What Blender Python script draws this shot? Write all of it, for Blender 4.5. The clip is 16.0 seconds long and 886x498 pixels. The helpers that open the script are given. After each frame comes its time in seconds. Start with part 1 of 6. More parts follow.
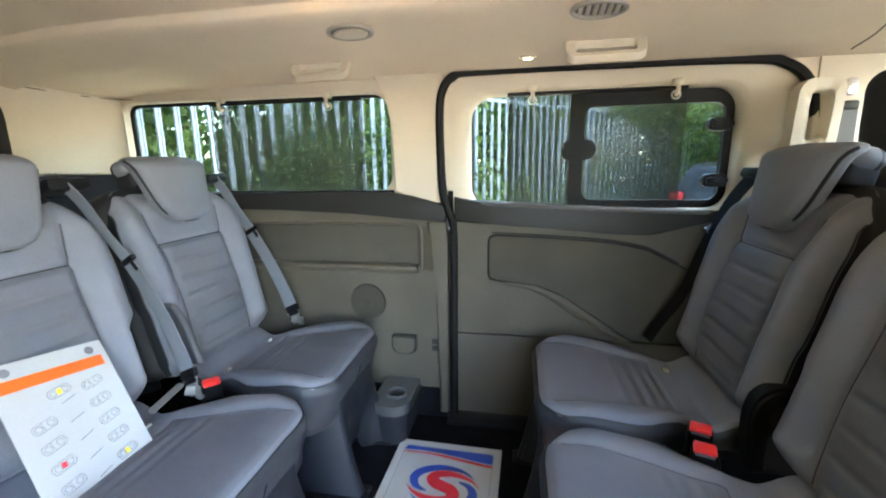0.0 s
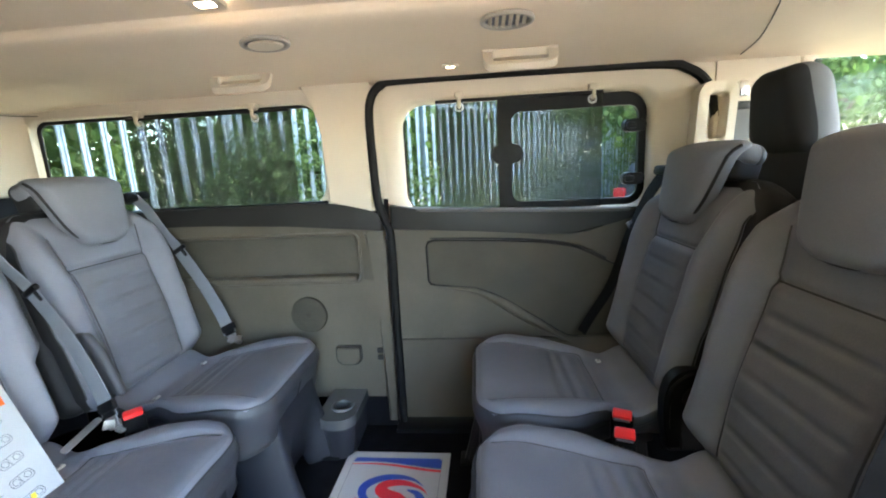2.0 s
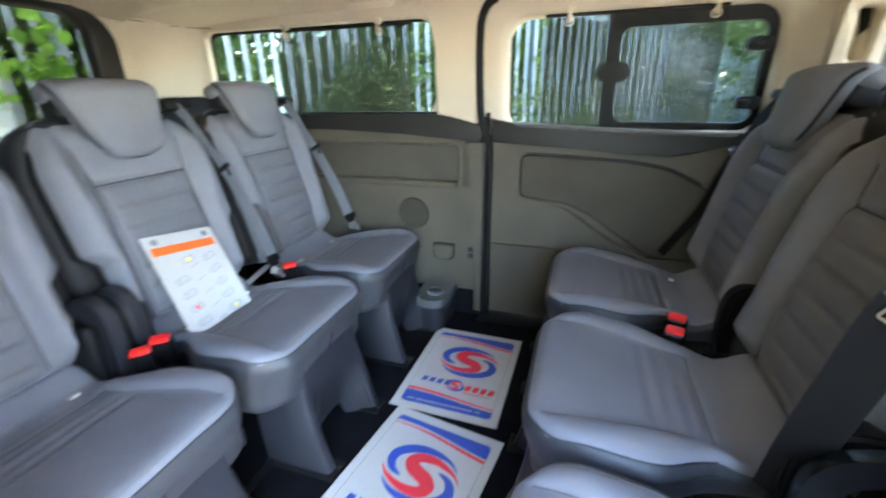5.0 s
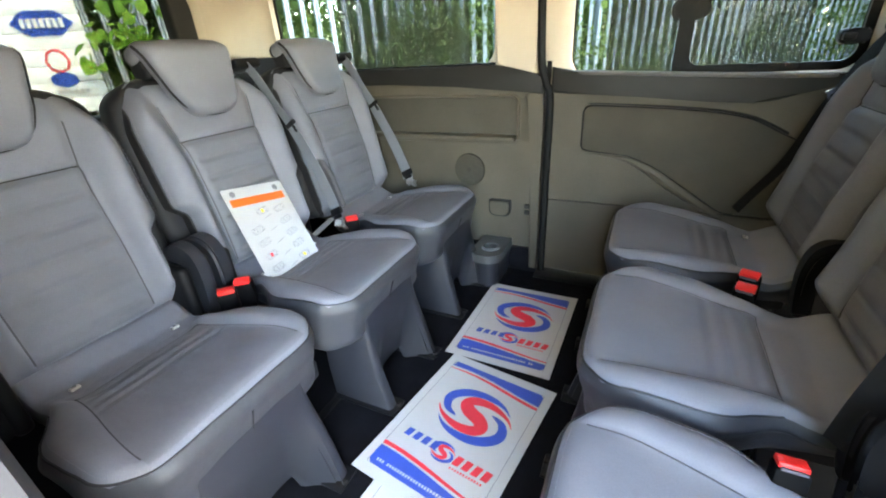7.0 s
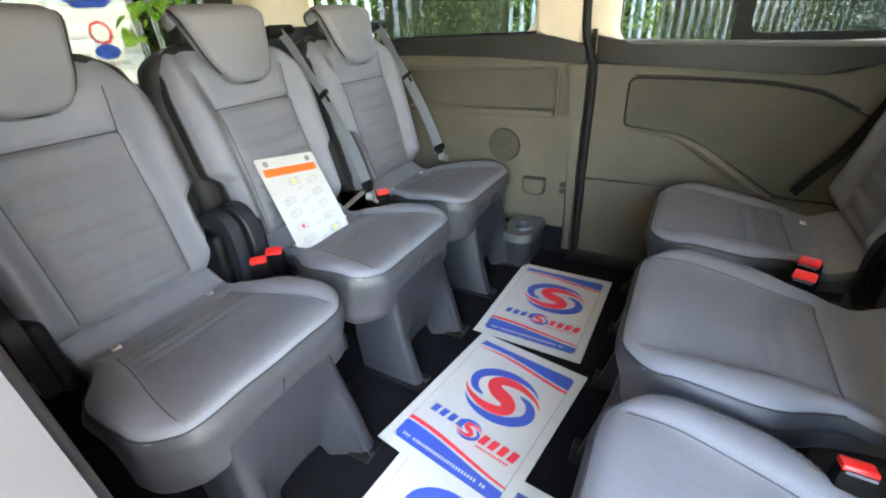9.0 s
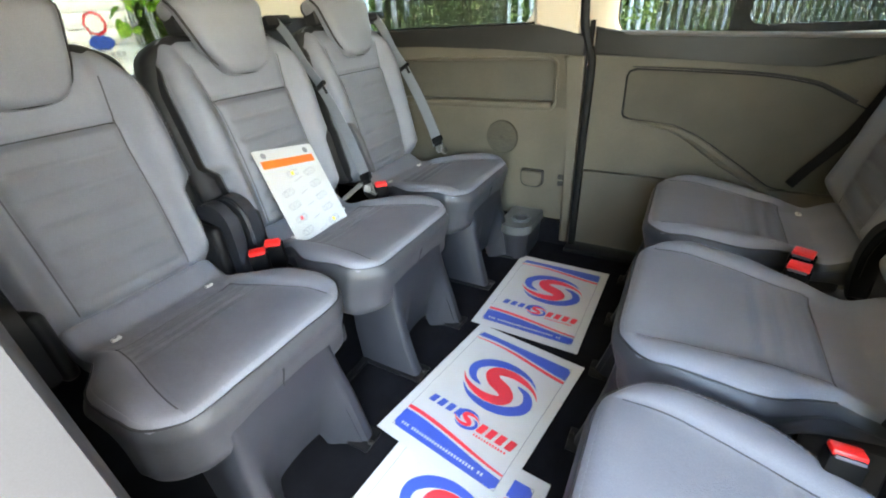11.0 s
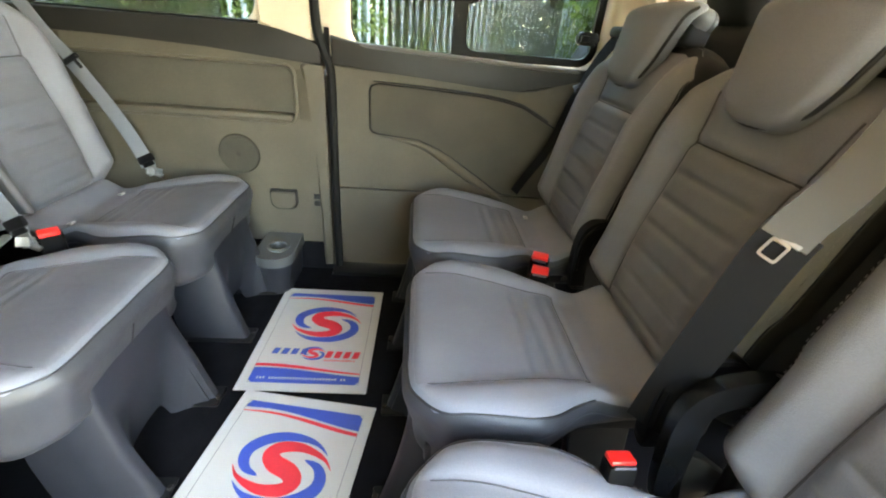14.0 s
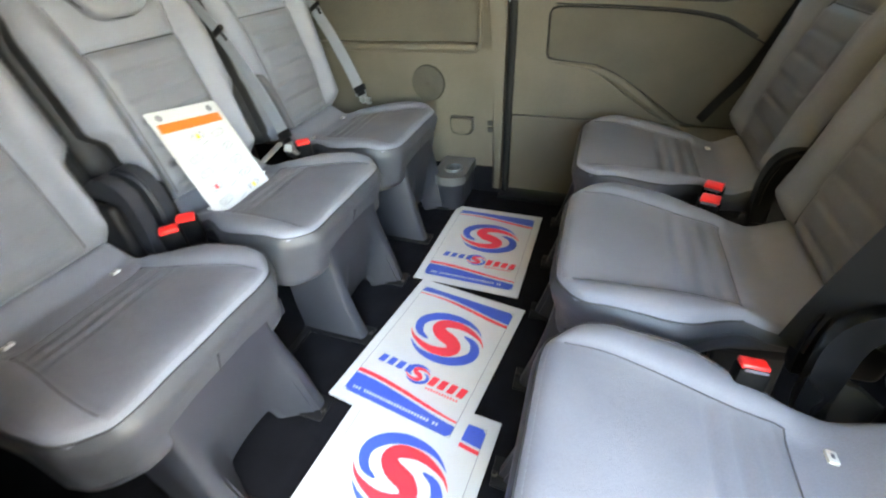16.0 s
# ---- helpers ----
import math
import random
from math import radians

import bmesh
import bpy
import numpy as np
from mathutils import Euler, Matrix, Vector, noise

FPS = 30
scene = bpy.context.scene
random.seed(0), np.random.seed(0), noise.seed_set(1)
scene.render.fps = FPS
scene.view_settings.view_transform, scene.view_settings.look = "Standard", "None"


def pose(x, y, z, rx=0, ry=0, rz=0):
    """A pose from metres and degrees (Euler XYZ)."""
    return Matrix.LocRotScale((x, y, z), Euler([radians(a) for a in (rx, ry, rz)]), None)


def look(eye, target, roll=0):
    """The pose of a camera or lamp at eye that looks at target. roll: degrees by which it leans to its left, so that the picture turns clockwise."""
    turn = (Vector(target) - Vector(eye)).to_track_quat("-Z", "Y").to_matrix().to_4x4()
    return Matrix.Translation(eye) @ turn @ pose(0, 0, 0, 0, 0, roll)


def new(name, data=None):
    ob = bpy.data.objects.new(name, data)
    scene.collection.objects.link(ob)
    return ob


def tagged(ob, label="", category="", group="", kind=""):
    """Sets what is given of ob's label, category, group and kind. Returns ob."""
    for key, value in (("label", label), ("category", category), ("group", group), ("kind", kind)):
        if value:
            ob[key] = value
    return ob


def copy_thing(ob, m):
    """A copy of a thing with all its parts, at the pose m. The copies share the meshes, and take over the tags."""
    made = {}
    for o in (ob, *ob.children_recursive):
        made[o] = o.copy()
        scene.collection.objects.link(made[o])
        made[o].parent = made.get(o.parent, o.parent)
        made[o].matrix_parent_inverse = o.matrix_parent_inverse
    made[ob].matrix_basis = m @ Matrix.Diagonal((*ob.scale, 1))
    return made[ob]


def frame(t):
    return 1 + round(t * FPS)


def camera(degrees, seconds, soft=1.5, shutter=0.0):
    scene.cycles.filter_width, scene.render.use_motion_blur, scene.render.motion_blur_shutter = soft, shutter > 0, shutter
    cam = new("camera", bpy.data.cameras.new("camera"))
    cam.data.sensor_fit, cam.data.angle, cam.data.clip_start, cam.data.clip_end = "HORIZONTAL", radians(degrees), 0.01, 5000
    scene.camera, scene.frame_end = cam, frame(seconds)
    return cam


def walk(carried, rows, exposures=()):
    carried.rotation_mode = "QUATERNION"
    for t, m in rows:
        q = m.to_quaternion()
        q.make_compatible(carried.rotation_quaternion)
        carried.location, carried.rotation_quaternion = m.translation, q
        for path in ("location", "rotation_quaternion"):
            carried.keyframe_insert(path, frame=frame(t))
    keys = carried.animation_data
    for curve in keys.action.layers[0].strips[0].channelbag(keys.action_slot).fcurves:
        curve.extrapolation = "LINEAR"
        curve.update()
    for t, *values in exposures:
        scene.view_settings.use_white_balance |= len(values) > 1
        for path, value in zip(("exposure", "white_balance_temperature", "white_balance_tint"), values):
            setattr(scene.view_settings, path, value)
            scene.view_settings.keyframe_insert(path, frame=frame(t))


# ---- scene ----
cam = camera(94.0, 16.0, 2.0, 0.4)
PATH = [
    (0, (0.197, 0.177, 0.963), (-0.156, 2.105, 0.567), -0.8),
    (0.5, (0.206, 0.217, 0.975), (-0.101, 2.164, 0.634), -0.9),
    (1, (0.241, 0.226, 0.977), (0.047, 2.186, 0.626), -1.7),
    (1.5, (0.275, 0.214, 0.97), (0.139, 2.177, 0.612), -2.3),
    (2, (0.278, 0.18, 0.97), (0.112, 2.136, 0.588), -3.0),
    (2.5, (0.295, 0.144, 0.958), (0.081, 2.088, 0.536), -2.6),
    (3, (0.29, 0.114, 0.969), (0.036, 2.052, 0.546), -1.8),
    (3.5, (0.286, 0.094, 0.963), (-0.026, 2.017, 0.509), -1.3),
    (4, (0.291, 0.086, 0.96), (-0.034, 1.997, 0.467), -0.7),
    (4.5, (0.301, 0.062, 0.954), (-0.03, 1.936, 0.34), -0.6),
    (5, (0.312, -0.01, 0.958), (-0.276, 1.762, 0.241), -1.0),
    (5.2, (0.301, -0.042, 0.953), (-0.424, 1.666, 0.207), -1.4),
    (7.3, (0.311, -0.039, 0.932), (-0.508, 1.555, 0.044), -3.6),
    (7.5, (0.301, -0.041, 0.926), (-0.532, 1.538, 0.026), -3.6),
    (8, (0.302, -0.041, 0.922), (-0.549, 1.515, -0.003), -3.6),
    (8.5, (0.291, -0.035, 0.922), (-0.578, 1.508, -0.008), -3.1),
    (9, (0.285, -0.027, 0.917), (-0.616, 1.484, -0.036), -3.7),
    (11.5, (0.288, -0.034, 0.915), (-0.584, 1.467, -0.077), -3.4),
    (12, (0.273, 0.0, 0.918), (-0.494, 1.531, -0.114), -2.7),
    (12.5, (0.221, 0.035, 0.903), (-0.428, 1.575, -0.194), -2.1),
    (13, (0.191, 0.063, 0.887), (-0.34, 1.615, -0.258), -0.6),
    (13.5, (0.214, 0.097, 0.924), (-0.03, 1.819, -0.063), 2.3),
    (14, (0.254, 0.139, 0.911), (0.414, 1.89, -0.041), 5.0),
    (14.5, (0.257, 0.144, 0.889), (0.391, 1.812, -0.205), 2.5),
    (15, (0.244, 0.11, 0.916), (0.194, 1.762, -0.21), 1.4),
    (15.5, (0.265, 0.058, 0.928), (-0.093, 1.651, -0.227), -3.4),
    (16, (0.274, -0.004, 0.917), (-0.294, 1.494, -0.281), -3.4),
]
walk(cam, [(t, look(eye, target, roll)) for t, eye, target, roll in PATH], exposures=((0, 5.25, 6750, 8), (4, 5.22, 6600, 8), (5.2, 5.25, 6650, 8), (7.5, 5.38, 7850, 8), (12, 5.52, 8150, 6), (14, 5.75, 8850, 6), (15, 5.77, 8900, 6), (16, 5.67, 8550, 6)))

# ---- light ----
world = bpy.data.worlds.new("sky")
scene.world = world
world.use_nodes = True
_nt = world.node_tree
_sky = _nt.nodes.new("ShaderNodeTexSky")
_sky.sky_type, _sky.sun_disc = "NISHITA", False
SUN_EL, SUN_AZ = radians(58), radians(6)      # azimuth from +x towards +y
_sky.sun_elevation, _sky.sun_rotation = SUN_EL, radians(90) - SUN_AZ
_nt.nodes["Background"].inputs[1].default_value = 0.165
_nt.links.new(_sky.outputs[0], _nt.nodes["Background"].inputs[0])
sun = new("sun", bpy.data.lights.new("sun", "SUN"))
sun.data.energy, sun.data.angle, sun.data.color = 1.2, radians(8.0), (1.0, 0.90, 0.74)
sun.matrix_basis = look((0, 0, 0), (-math.cos(SUN_EL) * math.cos(SUN_AZ), -math.cos(SUN_EL) * math.sin(SUN_AZ), -math.sin(SUN_EL)))

# ---- materials ----


def material(name, colour, rough=0.5, metal=0.0, grain=0.0, scale=200.0, vary=0.1, vary_scale=6.0, coat=0.0, spec=0.5, per_object=0.0):
    """Principled surface with two scales of variation and a fine relief."""
    m = bpy.data.materials.new(name)
    m.use_nodes = True
    nt = m.node_tree
    b = nt.nodes["Principled BSDF"]
    b.inputs["Roughness"].default_value, b.inputs["Metallic"].default_value = rough, metal
    b.inputs["Specular IOR Level"].default_value, b.inputs["Coat Weight"].default_value = spec, coat
    tc = nt.nodes.new("ShaderNodeTexCoord")
    big = nt.nodes.new("ShaderNodeTexNoise")
    big.inputs["Scale"].default_value, big.inputs["Detail"].default_value = vary_scale, 4
    fine = nt.nodes.new("ShaderNodeTexNoise")
    fine.inputs["Scale"].default_value, fine.inputs["Detail"].default_value = scale, 2
    for n in (big, fine):
        nt.links.new(tc.outputs["Object"], n.inputs["Vector"])
    ramp = nt.nodes.new("ShaderNodeMapRange")
    ramp.inputs["From Min"].default_value, ramp.inputs["From Max"].default_value = 0.3, 0.7
    ramp.inputs["To Min"].default_value, ramp.inputs["To Max"].default_value = 1 - vary, 1 + vary
    nt.links.new(big.outputs["Fac"], ramp.inputs["Value"])
    ramp2 = nt.nodes.new("ShaderNodeMapRange")
    ramp2.inputs["From Min"].default_value, ramp2.inputs["From Max"].default_value = 0.3, 0.7
    ramp2.inputs["To Min"].default_value, ramp2.inputs["To Max"].default_value = 1 - vary * 0.7, 1 + vary * 0.7
    nt.links.new(fine.outputs["Fac"], ramp2.inputs["Value"])
    mul = nt.nodes.new("ShaderNodeMath")
    mul.operation = "MULTIPLY"
    nt.links.new(ramp.outputs[0], mul.inputs[0])
    nt.links.new(ramp2.outputs[0], mul.inputs[1])
    last = mul
    if per_object:
        info = nt.nodes.new("ShaderNodeObjectInfo")
        r3 = nt.nodes.new("ShaderNodeMapRange")
        r3.inputs["To Min"].default_value, r3.inputs["To Max"].default_value = 1 - per_object, 1 + per_object
        nt.links.new(info.outputs["Random"], r3.inputs["Value"])
        mul2 = nt.nodes.new("ShaderNodeMath")
        mul2.operation = "MULTIPLY"
        nt.links.new(mul.outputs[0], mul2.inputs[0])
        nt.links.new(r3.outputs[0], mul2.inputs[1])
        last = mul2
    vm = nt.nodes.new("ShaderNodeVectorMath")
    vm.operation = "SCALE"
    vm.inputs[0].default_value = colour
    nt.links.new(last.outputs[0], vm.inputs["Scale"])
    nt.links.new(vm.outputs[0], b.inputs["Base Color"])
    rr = nt.nodes.new("ShaderNodeMapRange")
    rr.inputs["To Min"].default_value, rr.inputs["To Max"].default_value = max(0.03, rough - 0.08), min(1, rough + 0.08)
    nt.links.new(big.outputs["Fac"], rr.inputs["Value"])
    nt.links.new(rr.outputs[0], b.inputs["Roughness"])
    if grain:
        bump = nt.nodes.new("ShaderNodeBump")
        bump.inputs["Strength"].default_value, bump.inputs["Distance"].default_value = grain, 0.001
        nt.links.new(fine.outputs["Fac"], bump.inputs["Height"])
        nt.links.new(bump.outputs[0], b.inputs["Normal"])
    return m


def leather(name, colour, rough=0.5):
    """Grained leather: pebbled cells over slow creases."""
    m = material(name, colour, rough, grain=0.0, scale=420, vary=0.07, vary_scale=9)
    nt = m.node_tree
    b = nt.nodes["Principled BSDF"]
    tc = [n for n in nt.nodes if n.type == "TEX_COORD"][0]
    info = nt.nodes.new("ShaderNodeObjectInfo")
    shift = nt.nodes.new("ShaderNodeVectorMath")
    shift.operation = "ADD"
    nt.links.new(tc.outputs["Object"], shift.inputs[0])
    nt.links.new(info.outputs["Random"], shift.inputs[1])
    cell = nt.nodes.new("ShaderNodeTexVoronoi")
    cell.inputs["Scale"].default_value = 520
    crease = nt.nodes.new("ShaderNodeTexNoise")
    crease.inputs["Scale"].default_value, crease.inputs["Detail"].default_value = 17, 4
    for n in (cell, crease):
        nt.links.new(shift.outputs[0], n.inputs["Vector"])
    b1 = nt.nodes.new("ShaderNodeBump")
    b1.inputs["Strength"].default_value, b1.inputs["Distance"].default_value = 0.35, 0.005
    nt.links.new(crease.outputs["Fac"], b1.inputs["Height"])
    b2 = nt.nodes.new("ShaderNodeBump")
    b2.inputs["Strength"].default_value, b2.inputs["Distance"].default_value = 0.35, 0.0006
    nt.links.new(cell.outputs["Distance"], b2.inputs["Height"])
    nt.links.new(b1.outputs[0], b2.inputs["Normal"])
    nt.links.new(b2.outputs[0], b.inputs["Normal"])
    return m


def glow(name, colour, strength):
    m = bpy.data.materials.new(name)
    m.use_nodes = True
    b = m.node_tree.nodes["Principled BSDF"]
    b.inputs["Base Color"].default_value = (*colour, 1)
    b.inputs["Emission Color"].default_value, b.inputs["Emission Strength"].default_value = (*colour, 1), strength
    return m


def clear(name, tint, gloss_rough=0.02, fabric=0.0, fabric_colour=(0.01, 0.01, 0.01, 1), gloss=0.035):
    """Thin tinted pane or open-weave cloth: see-through with a share of gloss or dark thread."""
    m = bpy.data.materials.new(name)
    m.use_nodes = True
    nt = m.node_tree
    nt.nodes.remove(nt.nodes["Principled BSDF"])
    out = nt.nodes["Material Output"]
    tr = nt.nodes.new("ShaderNodeBsdfTransparent")
    tr.inputs[0].default_value = (*tint, 1)
    if fabric:
        other = nt.nodes.new("ShaderNodeBsdfDiffuse")
        other.inputs[0].default_value = fabric_colour
        fac = fabric
    else:
        other = nt.nodes.new("ShaderNodeBsdfGlossy")
        other.inputs["Roughness"].default_value = gloss_rough
        fac = gloss
    mix = nt.nodes.new("ShaderNodeMixShader")
    mix.inputs[0].default_value = fac
    nt.links.new(tr.outputs[0], mix.inputs[1])
    nt.links.new(other.outputs[0], mix.inputs[2])
    nt.links.new(mix.outputs[0], out.inputs[0])
    return m


def leaf_material(name, colour, per_leaf=0.45):
    m = bpy.data.materials.new(name)
    m.use_nodes = True
    nt = m.node_tree
    b = nt.nodes["Principled BSDF"]
    b.inputs["Roughness"].default_value, b.inputs["Specular IOR Level"].default_value = 0.6, 0.2
    geo = nt.nodes.new("ShaderNodeNewGeometry")
    ramp = nt.nodes.new("ShaderNodeValToRGB")
    c = colour
    ramp.color_ramp.elements[0].color = (c[0] * (1 - per_leaf), c[1] * (1 - per_leaf), c[2] * (1 - per_leaf), 1)
    ramp.color_ramp.elements[1].color = (c[0] * (1 + per_leaf * 1.6), c[1] * (1 + per_leaf), c[2] * (1 + per_leaf * 0.5), 1)
    nt.links.new(geo.outputs["Random Per Island"], ramp.inputs[0])
    nt.links.new(ramp.outputs[0], b.inputs["Base Color"])
    tl = nt.nodes.new("ShaderNodeBsdfTranslucent")
    nt.links.new(ramp.outputs[0], tl.inputs[0])
    mix = nt.nodes.new("ShaderNodeMixShader")
    mix.inputs[0].default_value = 0.6
    nt.links.new(b.outputs[0], mix.inputs[1])
    nt.links.new(tl.outputs[0], mix.inputs[2])
    nt.links.new(mix.outputs[0], nt.nodes["Material Output"].inputs[0])
    return m


LEATHER = leather("grey_leather", (0.163, 0.168, 0.189), 0.5)
LEATHER_DARK = leather("dark_leather", (0.014, 0.014, 0.015), 0.62)
LEATHER_DARK.node_tree.nodes["Principled BSDF"].inputs["Specular IOR Level"].default_value = 0.25
LEATHER_INSERT = leather("insert_leather", (0.136, 0.139, 0.153), 0.52)
for _m in (LEATHER, LEATHER_INSERT):
    _m.node_tree.nodes["Principled BSDF"].inputs["Specular IOR Level"].default_value = 0.22
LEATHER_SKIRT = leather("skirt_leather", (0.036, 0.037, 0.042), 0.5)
THREAD = material("stitch_thread", (0.17, 0.17, 0.19), 0.7, vary=0.2, scale=900)
SEAM = material("seam_thread", (0.036, 0.036, 0.041), 0.7, vary=0.2, scale=900)
FLAP = leather("flap_leather", (0.055, 0.055, 0.06), 0.55)
VENT_GREY_DARK = material("mid_grey_plastic", (0.12, 0.115, 0.11), 0.5, vary=0.06)
POD_GREY = material("pod_grey_plastic", (0.085, 0.088, 0.086), 0.42, grain=0.2, scale=700, vary=0.06)
GLOSS_BLACK = material("gloss_black_plastic", (0.012, 0.012, 0.013), 0.14, spec=0.6, vary=0.05)
ARCH_BLACK = material("arch_black_plastic", (0.005, 0.0053, 0.006), 0.27, spec=0.32, grain=0.2, scale=600, vary=0.15)
BUCKLE_BLACK = material("matt_black_plastic", (0.003, 0.003, 0.0034), 0.6, spec=0.08, grain=0.2, scale=900, vary=0.15)
PIPING = material("dark_piping", (0.016, 0.016, 0.018), 0.6, vary=0.2, scale=900)
PLASTIC_GREY = material("grey_plastic", (0.0198, 0.021, 0.0262), 0.5, spec=0.3, grain=0.25, scale=700, vary=0.1)
PLASTIC_TRIM = material("trim_plastic", (0.087, 0.076, 0.056), 0.6, spec=0.3, grain=0.5, scale=380, vary=0.12, vary_scale=5)
PLASTIC_PANEL = material("panel_cloth", (0.070, 0.063, 0.048), 0.75, spec=0.25, grain=0.6, scale=420, vary=0.14, vary_scale=6)
PLASTIC_DARK = material("dark_plastic", (0.019, 0.018, 0.016), 0.48, spec=0.25, grain=0.25, scale=700, vary=0.12)
PLASTIC_BLACK = material("black_plastic", (0.006, 0.006, 0.007), 0.45, spec=0.2, grain=0.2, scale=800, vary=0.15)
PLASTIC_CREAM = material("cream_plastic", (0.55, 0.473, 0.362), 0.5, grain=0.2, scale=700, vary=0.04, vary_scale=3)
HEADLINER = material("headliner_cloth", (0.70, 0.585, 0.445), 0.9, grain=0.4, scale=1200, vary=0.05, vary_scale=3, spec=0.2)
RUBBER = material("black_rubber", (0.006, 0.006, 0.006), 0.65, spec=0.2, grain=0.2, scale=500, vary=0.2)
CARPET = material("black_carpet", (0.0055, 0.0056, 0.007), 0.95, grain=1.0, scale=900, vary=0.35, vary_scale=14, spec=0.08)
WEBBING = material("belt_webbing", (0.19, 0.202, 0.225), 0.55, grain=0.5, scale=1500, vary=0.08)
WEBBING_DARK = material("dark_belt_webbing", (0.007, 0.007, 0.008), 0.75, spec=0.2, grain=0.5, scale=1500, vary=0.1)
WEBBING_MID = material("worn_belt_webbing", (0.085, 0.083, 0.075), 0.65, grain=0.5, scale=1500, vary=0.1)
CHROME = material("bright_metal", (0.75, 0.75, 0.76), 0.22, 1.0, vary=0.05)
STEEL_DULL = material("dull_metal", (0.33, 0.33, 0.33), 0.35, 0.8, vary=0.08)
RED = material("red_plastic", (0.75, 0.02, 0.02), 0.35, vary=0.05)
PAPER = material("white_paper", (0.505, 0.498, 0.462), 0.42, spec=0.35, grain=0.1, scale=300, vary=0.025, vary_scale=12)
CARD = material("laminated_card", (0.46, 0.46, 0.45), 0.25, vary=0.02, coat=0.3)
INK_BLUE = material("blue_ink", (0.03, 0.08, 0.40), 0.4, vary=0.06)
INK_RED = material("red_ink", (0.76, 0.03, 0.05), 0.4, vary=0.06)
INK_GREY = material("grey_ink", (0.42, 0.43, 0.45), 0.5, vary=0.15)
SKETCH = material("pale_grey_ink", (0.22, 0.23, 0.24), 0.5, vary=0.2, vary_scale=40)
INK_MID = material("mid_grey_ink", (0.16, 0.16, 0.17), 0.5, vary=0.2)
INK_ORANGE = material("orange_ink", (0.78, 0.13, 0.012), 0.4, vary=0.05)
INK_YELLOW = material("yellow_ink", (0.85, 0.7, 0.04), 0.4, vary=0.05)
INK_DARK = material("dark_ink", (0.08, 0.08, 0.1), 0.5, vary=0.1)
FABRIC_BLACK = material("black_seat_fabric", (0.018, 0.019, 0.021), 0.85, grain=0.8, scale=1100, vary=0.2)
FABRIC_GREY = material("grey_seat_fabric", (0.13, 0.135, 0.14), 0.8, grain=0.8, scale=1100, vary=0.12)
GLASS = clear("tinted_glass", (0.50, 0.54, 0.52), gloss=0.016)
GLASS_CLEAR = clear("pane_glass", (0.27, 0.285, 0.265), gloss=0.006)
CAB_GLASS = clear("cab_glass", (0.66, 0.70, 0.64), gloss=0.008)
MESH_CLOTH = clear("sunblind_mesh", (0.95, 0.95, 0.95), fabric=0.38, fabric_colour=(0.045, 0.045, 0.043, 1))
LAMP_LENS = glow("lamp_lens", (1.0, 0.86, 0.66), 3.0)
STEEL = material("galvanised_steel", (0.29, 0.33, 0.38), 0.5, 0.2, vary=0.16, vary_scale=5, scale=60, per_object=0.12)
ASPHALT = material("pale_concrete", (0.31, 0.265, 0.20), 0.9, grain=1.0, scale=120, vary=0.25, vary_scale=1.5)
BARK = material("bark", (0.09, 0.065, 0.045), 0.9, grain=1.0, scale=30, vary=0.3)
SIGN_WHITE = material("white_boards", (0.8, 0.81, 0.82), 0.5, vary=0.05)
LEAF = leaf_material("vine_leaf", (0.105, 0.178, 0.082))
LEAF_BRIGHT = leaf_material("bright_vine_leaf", (0.21, 0.40, 0.07), 0.3)
LEAF_TREE = leaf_material("tree_leaf", (0.082, 0.148, 0.054))

# ---- mesh helpers ----


def link_mesh(name, verts, faces, mat, smooth=True, parent=None, label="", auto=None):
    me = bpy.data.meshes.new(name)
    me.from_pydata([tuple(v) for v in verts], [], [tuple(f) for f in faces])
    me.materials.append(mat)
    if smooth:
        me.polygons.foreach_set("use_smooth", [True] * len(me.polygons))
        if auto:
            me.set_sharp_from_angle(angle=radians(auto))
    me.update()
    ob = new(name, me)
    if parent:
        ob.parent = parent
    if label:
        ob["label"] = label
    return ob


def part(name, bm, mat, parent=None, label="", smooth=True, auto=35):
    """One mesh object from a bmesh."""
    bmesh.ops.recalc_face_normals(bm, faces=bm.faces)
    me = bpy.data.meshes.new(name)
    bm.to_mesh(me)
    bm.free()
    me.materials.append(mat)
    if smooth:
        me.polygons.foreach_set("use_smooth", [True] * len(me.polygons))
        me.set_sharp_from_angle(angle=radians(auto))
    ob = new(name, me)
    if parent:
        ob.parent = parent
    if label:
        ob["label"] = label
    return ob


def empty(name, m=None):
    ob = new(name)
    ob.empty_display_size = 0.05
    if m is not None:
        ob.matrix_basis = m
    return ob


def edge_steps(h, r, n, k=4):
    """Coordinates from -h to h, with k close steps inside each rounded rim."""
    core = np.linspace(-(h - r), h - r, n)
    rim = [h - r + r * i / k for i in range(1, k + 1)]
    return np.array([-x for x in reversed(rim)] + list(core) + rim)


